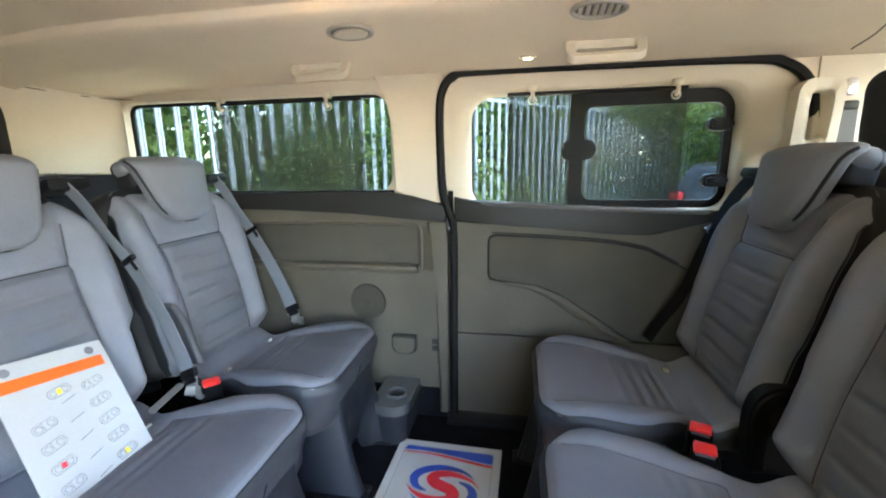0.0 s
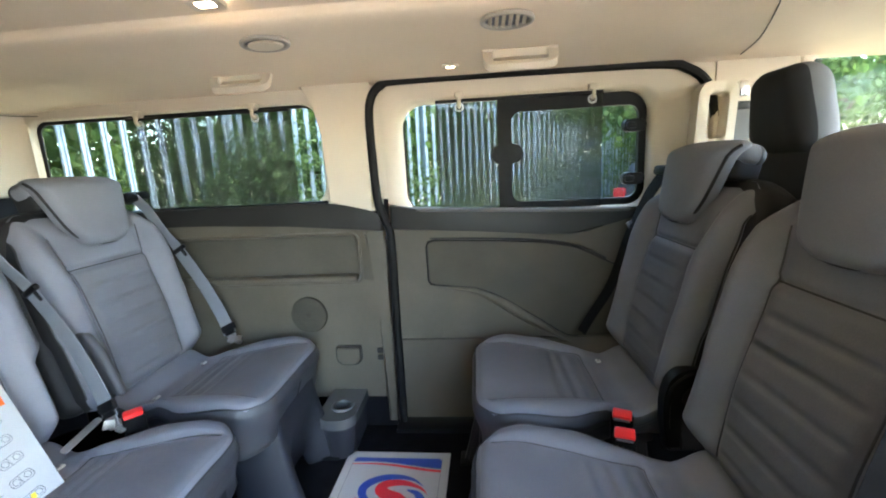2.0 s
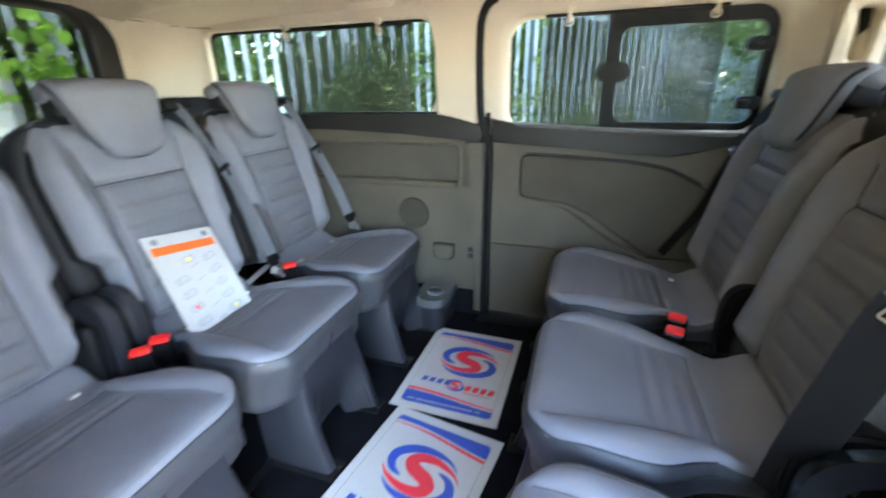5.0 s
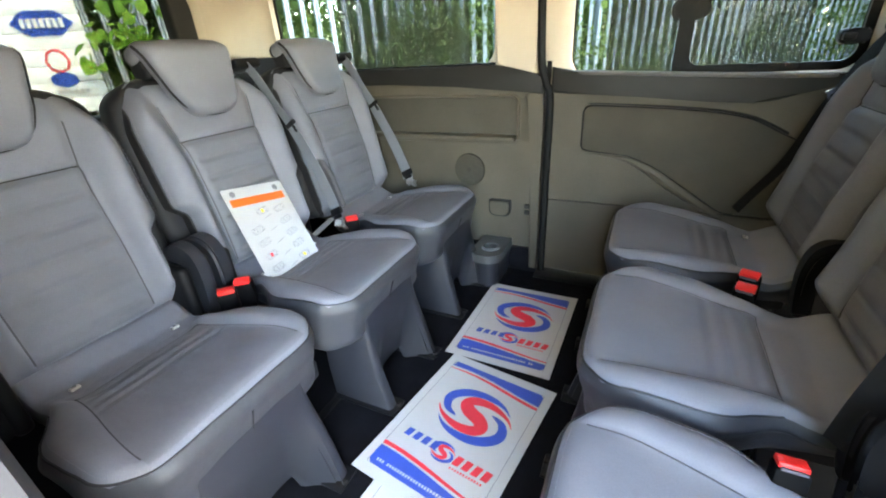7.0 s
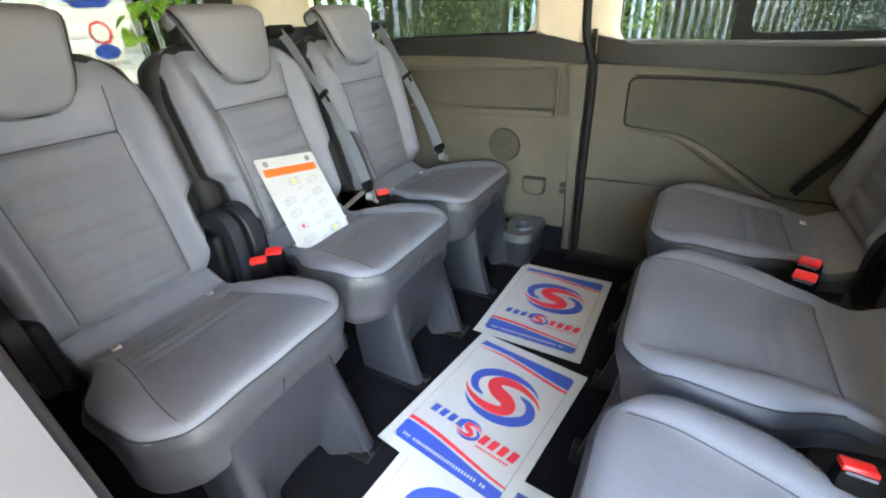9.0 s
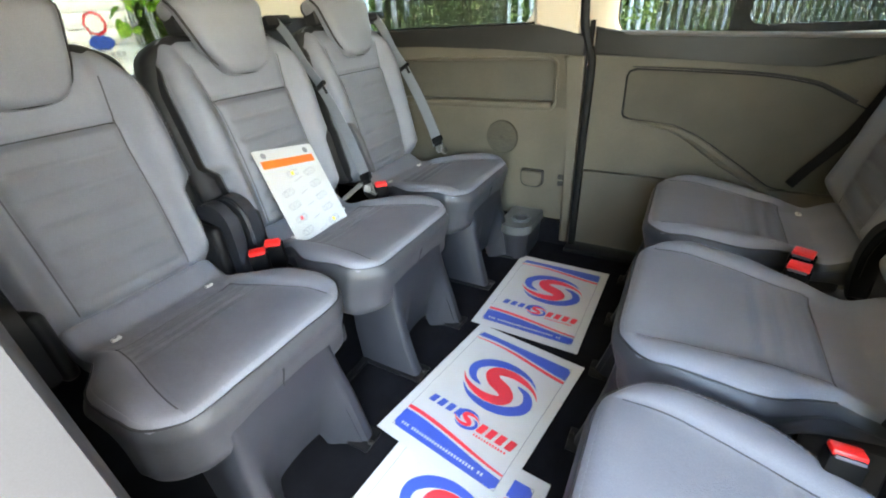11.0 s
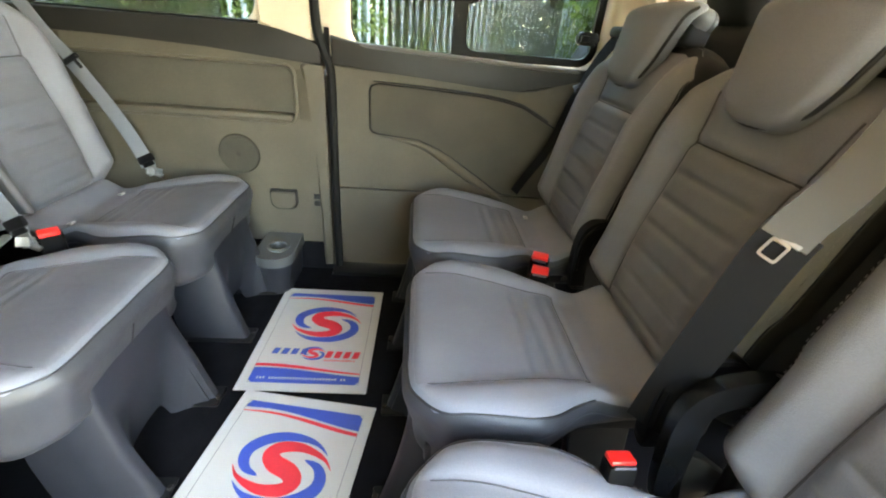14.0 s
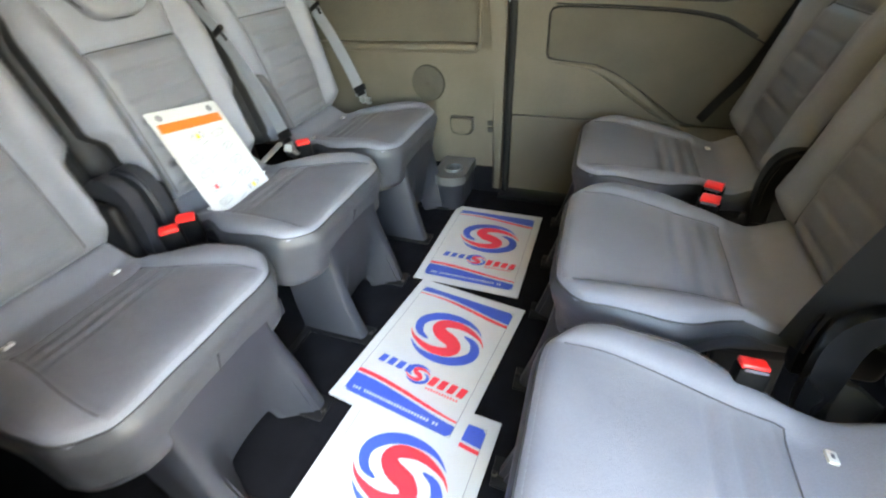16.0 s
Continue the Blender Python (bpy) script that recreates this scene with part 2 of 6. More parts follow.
def pad(name, h, r, n, bend, mat, parent=None, label="", k=4, inset=()):
    """A stuffed, rounded box of half size h, reshaped by bend(x, y, z) -> (x, y, z)."""
    ax = [edge_steps(h[i], min(r, h[i] * 0.999), n[i], k) for i in range(3)]
    index, verts, faces, slots = {}, [], [], []

    def vert(p):
        key = tuple(round(c, 7) for c in p)
        if key not in index:
            core = [max(-(h[i] - r), min(h[i] - r, p[i])) if h[i] > r else 0.0 for i in range(3)]
            d = [p[i] - core[i] for i in range(3)]
            ln = math.sqrt(sum(c * c for c in d))
            q = [core[i] + (d[i] * r / ln if ln > 1e-9 else 0) for i in range(3)]
            index[key] = len(verts)
            verts.append(bend(*q))
        return index[key]

    for axis in range(3):
        a, b = [i for i in range(3) if i != axis]
        for side in (-1, 1):
            for i in range(len(ax[a]) - 1):
                for j in range(len(ax[b]) - 1):
                    quad = []
                    for da, db in ((0, 0), (1, 0), (1, 1), (0, 1)):
                        p = [0, 0, 0]
                        p[axis], p[a], p[b] = side * h[axis], ax[a][i + da], ax[b][j + db]
                        quad.append(vert(p))
                    flip = (side > 0) == (axis == 1)
                    faces.append(quad[::-1] if flip else quad)
                    mid = [0, 0, 0]
                    mid[axis], mid[a], mid[b] = side * h[axis], (ax[a][i] + ax[a][i + 1]) / 2, (ax[b][j] + ax[b][j + 1]) / 2
                    slots.append(next((q + 1 for q, (_, test) in enumerate(inset) if test(*mid)), 0))
    ob = link_mesh(name, verts, faces, mat, parent=parent, label=label)
    if inset:
        for extra, _ in inset:
            ob.data.materials.append(extra)
        ob.data.polygons.foreach_set("material_index", slots)
    return ob


def box(bm, cx, cy, cz, sx, sy, sz, bevel=0.0, m=None, seg=2):
    r = bmesh.ops.create_cube(bm, size=1.0)
    vs = r["verts"]
    bmesh.ops.scale(bm, vec=(sx, sy, sz), verts=vs)
    if bevel:
        es = list({e for v in vs for e in v.link_edges})
        out = bmesh.ops.bevel(bm, geom=es, offset=bevel, segments=seg, affect="EDGES", profile=0.5)
        vs = list({v for f in out["faces"] for v in f.verts} | {v for v in vs if v.is_valid})
    bmesh.ops.translate(bm, vec=(cx, cy, cz), verts=vs)
    if m is not None:
        bmesh.ops.transform(bm, matrix=m, verts=vs)
    return vs


def tube(bm, pts, radius, sides=8, closed=False, flat=1.0):
    """A round bar along points, its frame carried along without twisting."""
    pts = [Vector(p) for p in pts]
    rings = []
    n = len(pts)
    u = None
    for i, p in enumerate(pts):
        a = pts[(i - 1) % n] if closed or i > 0 else p
        b = pts[(i + 1) % n] if closed or i < n - 1 else p
        t = (b - a).normalized()
        if u is None:
            u = t.cross(Vector((0, 0, 1)))
            if u.length < 0.05:
                u = t.cross(Vector((0, 1, 0)))
        else:
            u = u - t * u.dot(t)
        u.normalize()
        w = u.cross(t).normalized()
        rr = radius[i] if isinstance(radius, (list, tuple)) else radius
        rings.append([bm.verts.new(p + rr * (math.cos(2 * math.pi * k / sides) * u + flat * math.sin(2 * math.pi * k / sides) * w)) for k in range(sides)])
    for i in range(n if closed else n - 1):
        r0, r1 = rings[i], rings[(i + 1) % n]
        for k in range(sides):
            bm.faces.new((r0[k], r0[(k + 1) % sides], r1[(k + 1) % sides], r1[k]))
    if not closed:
        bm.faces.new(rings[0][::-1])
        bm.faces.new(rings[-1])
    return bm


def ribbon(bm, pts, across, width, thick=0.0016):
    """A strap along points; across: the direction of its width at each point."""
    rings = []
    pts = [Vector(p) for p in pts]
    for i, p in enumerate(pts):
        t = (pts[min(i + 1, len(pts) - 1)] - pts[max(i - 1, 0)]).normalized()
        a = Vector(across[i] if isinstance(across, list) else across)
        a = (a - t * a.dot(t)).normalized()
        nrm = t.cross(a).normalized()
        rings.append([bm.verts.new(p + a * sx * width / 2 + nrm * sy * thick / 2) for sx, sy in ((-1, -1), (-0.5, -1.3), (0.5, -1.3), (1, -1), (1, 1), (0.5, 1.3), (-0.5, 1.3), (-1, 1))])
    for r0, r1 in zip(rings, rings[1:]):
        for k in range(8):
            bm.faces.new((r0[k], r0[(k + 1) % 8], r1[(k + 1) % 8], r1[k]))
    bm.faces.new(rings[0][::-1])
    bm.faces.new(rings[-1])
    return bm


def spline(pts, n=10):
    """Smooth curve through points."""
    pts = [Vector(p) for p in pts]
    out = []
    for i in range(len(pts) - 1):
        p0, p1, p2, p3 = pts[max(i - 1, 0)], pts[i], pts[i + 1], pts[min(i + 2, len(pts) - 1)]
        for k in range(n):
            t = k / n
            out.append(0.5 * ((2 * p1) + (p2 - p0) * t + (2 * p0 - 5 * p1 + 4 * p2 - p3) * t * t + (-p0 + 3 * p1 - 3 * p2 + p3) * t ** 3))
    out.append(pts[-1])
    return out


def round_rect(x0, x1, z0, z1, r, n=8):
    """Loop of a rounded rectangle; r: one radius or four (from lower left, anticlockwise)."""
    rs = r if isinstance(r, (list, tuple)) else [r] * 4
    pts = []
    for (cx, cz, a0), q in zip(((x0, z0, 180), (x1, z0, 270), (x1, z1, 0), (x0, z1, 90)), rs):
        mx, mz = cx + (q if cx == x0 else -q), cz + (q if cz == z0 else -q)
        for k in range(n + 1):
            a = radians(a0 + 90 * k / n)
            pts.append((mx + q * math.cos(a), mz + q * math.sin(a)))
    return pts


def prism(bm, loop, f, d0, d1, bevel=0.0, seg=2):
    """Solid from a flat loop: f(u, v, d) places it; d0 and d1 are its two depths."""
    a = [bm.verts.new(f(u, v, d0)) for u, v in loop]
    b = [bm.verts.new(f(u, v, d1)) for u, v in loop]
    n = len(loop)
    fa, fb = bm.faces.new(a), bm.faces.new(b[::-1])
    for i in range(n):
        bm.faces.new((a[i], a[(i + 1) % n], b[(i + 1) % n], b[i]))
    if bevel:
        es = list(fa.edges) + list(fb.edges)
        bmesh.ops.bevel(bm, geom=es, offset=bevel, segments=seg, affect="EDGES", profile=0.5)
    return bm


def frame_panel(bm, outer, hole, f, d0, d1, flare=0.0, lip=0.0):
    """Plate with one opening. outer and hole: loops of any counts round the same centre; flare widens the opening on side d0."""
    cx, cz = sum(p[0] for p in hole) / len(hole), sum(p[1] for p in hole) / len(hole)

    def ang(p):
        return math.atan2(p[1] - cz, p[0] - cx)

    def hit(loop, a):
        best, d = None, (math.cos(a), math.sin(a))
        for (x1, z1), (x2, z2) in zip(loop, loop[1:] + loop[:1]):
            ex, ez = x2 - x1, z2 - z1
            den = d[0] * ez - d[1] * ex
            if abs(den) < 1e-12:
                continue
            t = ((x1 - cx) * ez - (z1 - cz) * ex) / den
            s = ((x1 - cx) * d[1] - (z1 - cz) * d[0]) / den
            if t > 0 and -1e-6 <= s <= 1 + 1e-6 and (best is None or t > best):
                best = t
        return (cx + d[0] * best, cz + d[1] * best)

    angles = sorted({round(ang(p), 6) for p in list(outer) + list(hole)})
    keep = [angles[0]]
    for a in angles[1:]:
        if a - keep[-1] > 1e-4:
            keep.append(a)
    rows = []
    for a in keep:
        o, i = hit(list(outer), a), hit(list(hole), a)
        d = math.hypot(i[0] - cx, i[1] - cz)
        w = ((i[0] - cx) / d, (i[1] - cz) / d)
        i0 = (i[0] + w[0] * flare, i[1] + w[1] * flare)
        row = [f(*o, d1), f(*o, d0), f(*i0, d0)]
        if flare:
            row.append(f(i[0] + w[0] * flare * 0.35, i[1] + w[1] * flare * 0.35, d0 + (d1 - d0) * 0.12))
            row.append(f(i[0], i[1], d0 + (d1 - d0) * 0.4))
        row.append(f(*i, d1))
        rows.append([bm.verts.new(p) for p in row])
    n = len(rows)
    for k in range(n):
        r0, r1 = rows[k], rows[(k + 1) % n]
        for j in range(len(r0)):
            j2 = (j + 1) % len(r0)
            bm.faces.new((r0[j], r1[j], r1[j2], r0[j2]))
    return bm


def smooth01(t):
    t = max(0.0, min(1.0, t))
    return t * t * (3 - 2 * t)


def bell(x, w):
    return math.exp(-(x / w) ** 2)


far = lambda u, v, d: (u, 1.62 + d, v)       # far side wall: d outwards

# ---- floor and shell ----
bm = bmesh.new()
box(bm, 0.45, 0.81, -0.03, 4.1, 1.78, 0.06)
floor = part("floor", bm, CARPET)
tagged(floor, "black carpeted van floor with worn dark pile", "floor", kind="structure")
for fx in (-0.42, 0.42):
    bm = bmesh.new()
    box(bm, fx, 0.81, 0.004, 0.022, 1.5, 0.012, 0.003)
    tagged(part("floor_rail", bm, PLASTIC_BLACK), "black metal seat rail across the floor", "seat rail", group="seat rails", kind="structure")

# ceiling: lofted along the van from a profile across it
PROF = [(0.0, 1.362), (0.2, 1.358), (0.34, 1.346), (0.358, 1.340), (0.368, 1.322), (0.40, 1.311), (0.46, 1.303), (0.58, 1.288), (0.70, 1.274), (0.78, 1.264), (0.83, 1.25)]
prof = spline([(d, 0, z) for d, z in PROF], 5)
half = [(p.x, p.z) for p in prof]
section = [(0.81 - d, z) for d, z in reversed(half)] + [(0.81 + d, z) for d, z in half[1:]]
verts, faces = [], []
stations = [(-1.55, -0.075), (-1.42, -0.05), (-1.25, -0.022), (-1.05, -0.006), (-0.8, 0), (-0.3, 0), (0.3, 0), (0.8, 0.0), (1.0, 0.0), (1.4, -0.005), (1.7, -0.02), (1.78, -0.03)]
for x, dz in stations:
    for y, z in section:
        verts.append((x, y, z + dz * (1.0 if z > 1.29 else 0.55)))
m_ = len(section)
for i in range(len(stations) - 1):
    for j in range(m_ - 1):
        a = i * m_ + j
        faces.append((a, a + 1, a + m_ + 1, a + m_))
top0 = len(verts)
for x, dz in stations:
    for y, z in section:
        verts.append((x, y, 1.43))
for i in range(len(stations) - 1):
    for j in range(m_ - 1):
        a = top0 + i * m_ + j
        faces.append((a, a + m_, a + m_ + 1, a + 1))
ceiling = tagged(link_mesh("ceiling", verts, faces, HEADLINER), "warm cream cloth headliner with a shallow raised middle", "ceiling", kind="structure")

bm = bmesh.new()
tube(bm, spline([(0.86, 0.81, 1.357), (0.89, 1.0, 1.347), (0.93, 1.15, 1.326), (1.0, 1.30, 1.296), (1.06, 1.45, 1.273), (1.09, 1.58, 1.262)], 6), 0.0017, 6)
tagged(part("trim_ceiling_joint", bm, PLASTIC_DARK), "dark joint line in the cream headliner", "trim", kind="structure")

# rear quarter of the far wall
bm = bmesh.new()
WIN_Q = round_rect(-1.334, -0.25, 0.866, 1.213, [0.03, 0.07, 0.075, 0.04])
frame_panel(bm, [(-1.47, 0.856), (-0.052, 0.856), (-0.052, 1.29), (-1.47, 1.29)], WIN_Q, far, 0.0, 0.03, flare=0.018)
tagged(part("wall_far_upper", bm, PLASTIC_CREAM, auto=50), "cream moulded plastic window surround of the van side", "wall", kind="structure")
bm = bmesh.new()
prism(bm, [(-0.240, 0.868), (-0.18, 0.858), (-0.10, 0.838), (-0.074, 0.832), (-0.076, 1.2), (-0.07, 1.25), (-0.04, 1.30), (-0.34, 1.30), (-0.305, 1.262), (-0.268, 1.238), (-0.246, 1.2), (-0.238, 1.1)], far, -0.02, 0.01, 0.012, 3)
tagged(part("trim_pillar_cover", bm, PLASTIC_CREAM), "cream plastic pillar cover between the windows", "trim", kind="structure")
bm = bmesh.new()
prism(bm, [(-1.47, 0.808), (-0.70, 0.808), (-0.40, 0.795), (-0.16, 0.775), (-0.052, 0.764), (-0.052, 0.832), (-0.10, 0.842), (-0.18, 0.862), (-0.25, 0.872), (-1.47, 0.874)], far, -0.022, 0.029, 0.01, 3)
tagged(part("trim_sill", bm, PLASTIC_DARK), "black plastic sill below the side window", "trim", kind="structure")
bm = bmesh.new()
box(bm, -0.55, 1.625, 0.876, 0.75, 0.03, 0.008, 0.003)
tagged(part("trim_blind_slot", bm, GLOSS_BLACK), "black slot of the sunblind in the sill", "trim", kind="structure")
# lower quarter trim with its oblong recess
POCKET = round_rect(-0.98, -0.155, 0.585, 0.752, 0.03, 5)
bm = bmesh.new()
frame_panel(bm, [(-1.47, 0.55), (-0.055, 0.55), (-0.055, 0.82), (-1.47, 0.82)], POCKET, far, -0.008, 0.06, flare=0.012)
wall_l = tagged(part("wall_far_lower", bm, PLASTIC_TRIM, auto=50), "grey-brown grained plastic lower wall trim of the van", "wall", kind="structure")
bm = bmesh.new()
box(bm, -0.7625, 1.647, 0.275, 1.415, 0.07, 0.55)
part("lower_panel", bm, PLASTIC_TRIM, wall_l)
bm = bmesh.new()
prism(bm, round_rect(-0.985, -0.15, 0.58, 0.757, 0.03, 5), far, 0.024, 0.05)
part("recess_back", bm, PLASTIC_PANEL, wall_l, "grained darker recess back")
bm = bmesh.new()
tube(bm, [far(u, v, -0.007) for u, v in round_rect(-0.99, -0.146, 0.577, 0.760, 0.03, 5)], 0.0065, 8, True)
part("recess_rim", bm, PLASTIC_TRIM, wall_l, "rounded rim of the recess")
bm = bmesh.new()
prism(bm, round_rect(-0.95, -0.16, 0.580, 0.604, 0.011, 4), far, -0.02, 0.03, 0.008, 3)
part("recess_ledge", bm, PLASTIC_TRIM, wall_l)
bm = bmesh.new()
prism(bm, round_rect(-0.62, -0.155, 0.385, 0.535, 0.02, 5), far, 0.006, 0.014, 0.003)
part("speaker_panel", bm, PLASTIC_TRIM, wall_l)
bm = bmesh.new()
tube(bm, [far(u, v, 0.0125) for u, v in round_rect(-0.62, -0.155, 0.385, 0.535, 0.02, 5)], 0.0022, 5, True)
part("panel_groove", bm, PLASTIC_PANEL, wall_l)
bm = bmesh.new()
tube(bm, spline([far(-0.80, 0.56, 0.012), far(-0.70, 0.50, 0.011), (-0.62, 1.631, 0.43), (-0.585, 1.632, 0.385)], 5), [0.003 + 0.0004 * i for i in range(16)], 6)
part("crease", bm, PLASTIC_TRIM, wall_l)
# corner post of the door opening
bm = bmesh.new()
prism(bm, [(-0.085, 0.02), (-0.05, 0.02), (-0.048, 0.70), (-0.05, 0.765), (-0.10, 0.775), (-0.125, 0.76), (-0.105, 0.68), (-0.09, 0.5)], far, -0.02, 0.02, 0.012, 3)
tagged(part("trim_post", bm, PLASTIC_TRIM), "grey-brown plastic edge trim beside the sliding door", "trim", kind="structure")
bm = bmesh.new()
box(bm, -0.7, 1.612, 0.06, 1.3, 0.015, 0.12, 0.004)
tagged(part("trim_kick", bm, CARPET), "black carpeted kick strip along the wall foot", "trim", kind="structure")

# window panes of the quarter
bm = bmesh.new()
prism(bm, round_rect(-1.36, -0.21, 0.84, 1.235, 0.06), far, 0.038, 0.042)
pane = tagged(part("window_1", bm, GLASS), "tinted fixed side window pane", "window", kind="structure")
bm = bmesh.new()
frame_panel(bm, round_rect(-1.38, -0.19, 0.82, 1.26, 0.06), round_rect(-1.322, -0.243, 0.866, 1.202, [0.03, 0.07, 0.07, 0.04]), far, 0.031, 0.0375)
part("window_frame", bm, PLASTIC_BLACK, pane)

# sliding door of the far side
DOOR_WIN = round_rect(0.030, 0.856, 0.816, 1.19, [0.07, 0.06, 0.07, 0.075])
door = empty("door_1")
tagged(door, "closed sliding van door with cream upper frame and grey trim", "door", kind="structure")
bm = bmesh.new()
frame_panel(bm, round_rect(-0.028, 1.04, 0.79, 1.262, [0.004, 0.004, 0.10, 0.06], 6), DOOR_WIN, far, 0.0, 0.07, flare=0.034)
part("upper_frame", bm, PLASTIC_CREAM, door, "cream plastic window surround", auto=50)
bm = bmesh.new()
prism(bm, [(-0.024, 0.768), (0.13, 0.760), (0.285, 0.750), (0.484, 0.734), (0.60, 0.730), (0.66, 0.735), (0.728, 0.758), (0.80, 0.790), (0.95, 0.800), (0.95, 0.814), (0.80, 0.811), (0.67, 0.815), (0.36, 0.825), (0.06, 0.838), (-0.024, 0.856)], far, -0.02, 0.062, 0.012, 3)
part("waist_rail", bm, PLASTIC_DARK, door, "black plastic waist rail")
bm = bmesh.new()
tube(bm, spline([far(0.06, 0.835, -0.016), far(0.36, 0.821, -0.017), far(0.60, 0.811, -0.017), far(0.80, 0.806, -0.016)], 6), [0.003] + [0.008] * 17 + [0.003], 8)
part("rail_ledge", bm, VENT_GREY_DARK, door, "lighter grey ledge of the rail")
bm = bmesh.new()
prism(bm, [(-0.022, 0.352), (1.035, 0.352), (1.035, 0.7895), (-0.022, 0.7895)], far, 0.0, 0.06)
part("middle_panel", bm, PLASTIC_TRIM, door)
bm = bmesh.new()
prism(bm, [(-0.018, 0.02), (1.035, 0.02), (1.035, 0.344), (-0.018, 0.344)], far, 0.006, 0.06, 0.006)
part("lower_panel", bm, PLASTIC_TRIM, door)
INSERT = [(0.098, 0.575), (0.105, 0.563), (0.125, 0.558)] + [(p.x, p.z) for p in spline([(0.267, 0, 0.545), (0.32, 0, 0.525), (0.372, 0, 0.499), (0.499, 0, 0.418), (0.583, 0, 0.363), (0.63, 0, 0.356)], 5)] + [(0.90, 0.356), (0.98, 0.44), (0.98, 0.55), (0.92, 0.60), (0.80, 0.612)] + \
    [(p.x, p.z) for p in spline([(0.755, 0, 0.613), (0.709, 0, 0.634), (0.654, 0, 0.662), (0.604, 0, 0.682), (0.487, 0, 0.702), (0.286, 0, 0.715)], 4)] + [(0.125, 0.722), (0.104, 0.715), (0.097, 0.70)]
bm = bmesh.new()
prism(bm, INSERT, far, -0.006, 0.01, 0.005, 2)
part("insert_panel", bm, PLASTIC_PANEL, door, "textured grey panel inset")
bm = bmesh.new()
k_end = max(i for i, (u, v) in enumerate(INSERT) if v < 0.5 and u < 0.64)
k_top = min(i for i, (u, v) in enumerate(INSERT) if v > 0.6 and u < 0.76)
tube(bm, [far(u, v, -0.003) for u, v in INSERT[k_top:] + INSERT[:k_end + 1]], 0.0036, 6)
part("insert_groove", bm, PLASTIC_BLACK, door)
# shade above the insert, drawn as a dark tube that thickens forwards
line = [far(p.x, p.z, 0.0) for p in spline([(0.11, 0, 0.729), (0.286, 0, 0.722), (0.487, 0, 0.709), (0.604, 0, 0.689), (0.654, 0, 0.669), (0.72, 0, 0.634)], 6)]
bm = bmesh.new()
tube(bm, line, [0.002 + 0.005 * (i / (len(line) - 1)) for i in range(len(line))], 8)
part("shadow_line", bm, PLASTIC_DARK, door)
roll = [far(p.x, p.z, 0.004) for p in spline([(0.09, 0, 0.548), (0.25, 0, 0.532), (0.33, 0, 0.502), (0.40, 0, 0.458), (0.50, 0, 0.392), (0.60, 0, 0.330)], 5)]
bm = bmesh.new()
tube(bm, roll, [0.004 + 0.017 * math.sin(math.pi * (i / (len(roll) - 1)) ** 1.3) for i in range(len(roll))], 10)
part("armrest_roll", bm, PLASTIC_TRIM, door)
# panes: a fixed one and a sliding one in black frames
bm = bmesh.new()
prism(bm, round_rect(0.0, 0.40, 0.80, 1.22, 0.03), far, 0.072, 0.076)
pane2 = part("fixed_pane", bm, GLASS, door, "tinted glass")
pane2.visible_shadow = False
bm = bmesh.new()
frame_panel(bm, round_rect(0.363, 0.875, 0.79, 1.21, 0.03), round_rect(0.408, 0.832, 0.840, 1.147, 0.035), far, 0.045, 0.066)
part("sliding_frame", bm, PLASTIC_BLACK, door, "black frame of the sliding pane")
bm = bmesh.new()
prism(bm, round_rect(0.39, 0.85, 0.83, 1.17, 0.03), far, 0.054, 0.058)
pane3 = part("sliding_pane", bm, GLASS, door, "tinted glass")
pane3.visible_shadow = False
bm = bmesh.new()
frame_panel(bm, round_rect(-0.01, 0.89, 0.78, 1.235, 0.05), round_rect(0.036, 0.852, 0.822, 1.203, 0.06), far, 0.066, 0.0715)
part("window_frame", bm, PLASTIC_BLACK, door)
bm = bmesh.new()
prism(bm, round_rect(0.335, 0.445, 0.975, 1.04, 0.03, 6), far, 0.016, 0.046, 0.01, 3)
tagged(part("window_catch", bm, PLASTIC_BLACK, door), "black oval window catch")
for cz in (1.078, 0.905):
    bm = bmesh.new()
    prism(bm, round_rect(0.775, 0.845, cz - 0.02, cz + 0.02, 0.015, 5), far, 0.012, 0.046, 0.008, 3)
    box(bm, 0.795, 1.632, cz, 0.03, 0.02, 0.02, 0.004)
    part("slide_catch", bm, PLASTIC_BLACK, door, "black sliding window catch")
bm = bmesh.new()
prism(bm, round_rect(-0.046, -0.028, 0.735, 0.762, 0.004, 3), far, -0.018, 0.0, 0.002)
part("striker", bm, CHROME, door, "small bright metal striker")
bm = bmesh.new()
prism(bm, [(-0.056, 0.876), (-0.022, 0.876), (-0.022, 1.248), (-0.034, 1.24), (-0.050, 1.215), (-0.056, 1.18)], far, 0.002, 0.03, 0.004)
part("edge_strip", bm, PLASTIC_CREAM, door, "cream edge of the window surround")
# cream corner of the body over the door
bm = bmesh.new()
prism(bm, [(0.86, 1.268), (0.97, 1.225), (1.03, 1.15), (1.044, 1.08), (1.075, 1.08), (1.075, 1.31), (0.86, 1.31)], far, 0.004, 0.03)
tagged(part("trim_body_corner", bm, PLASTIC_CREAM), "cream body corner over the sliding door", "trim", kind="structure")
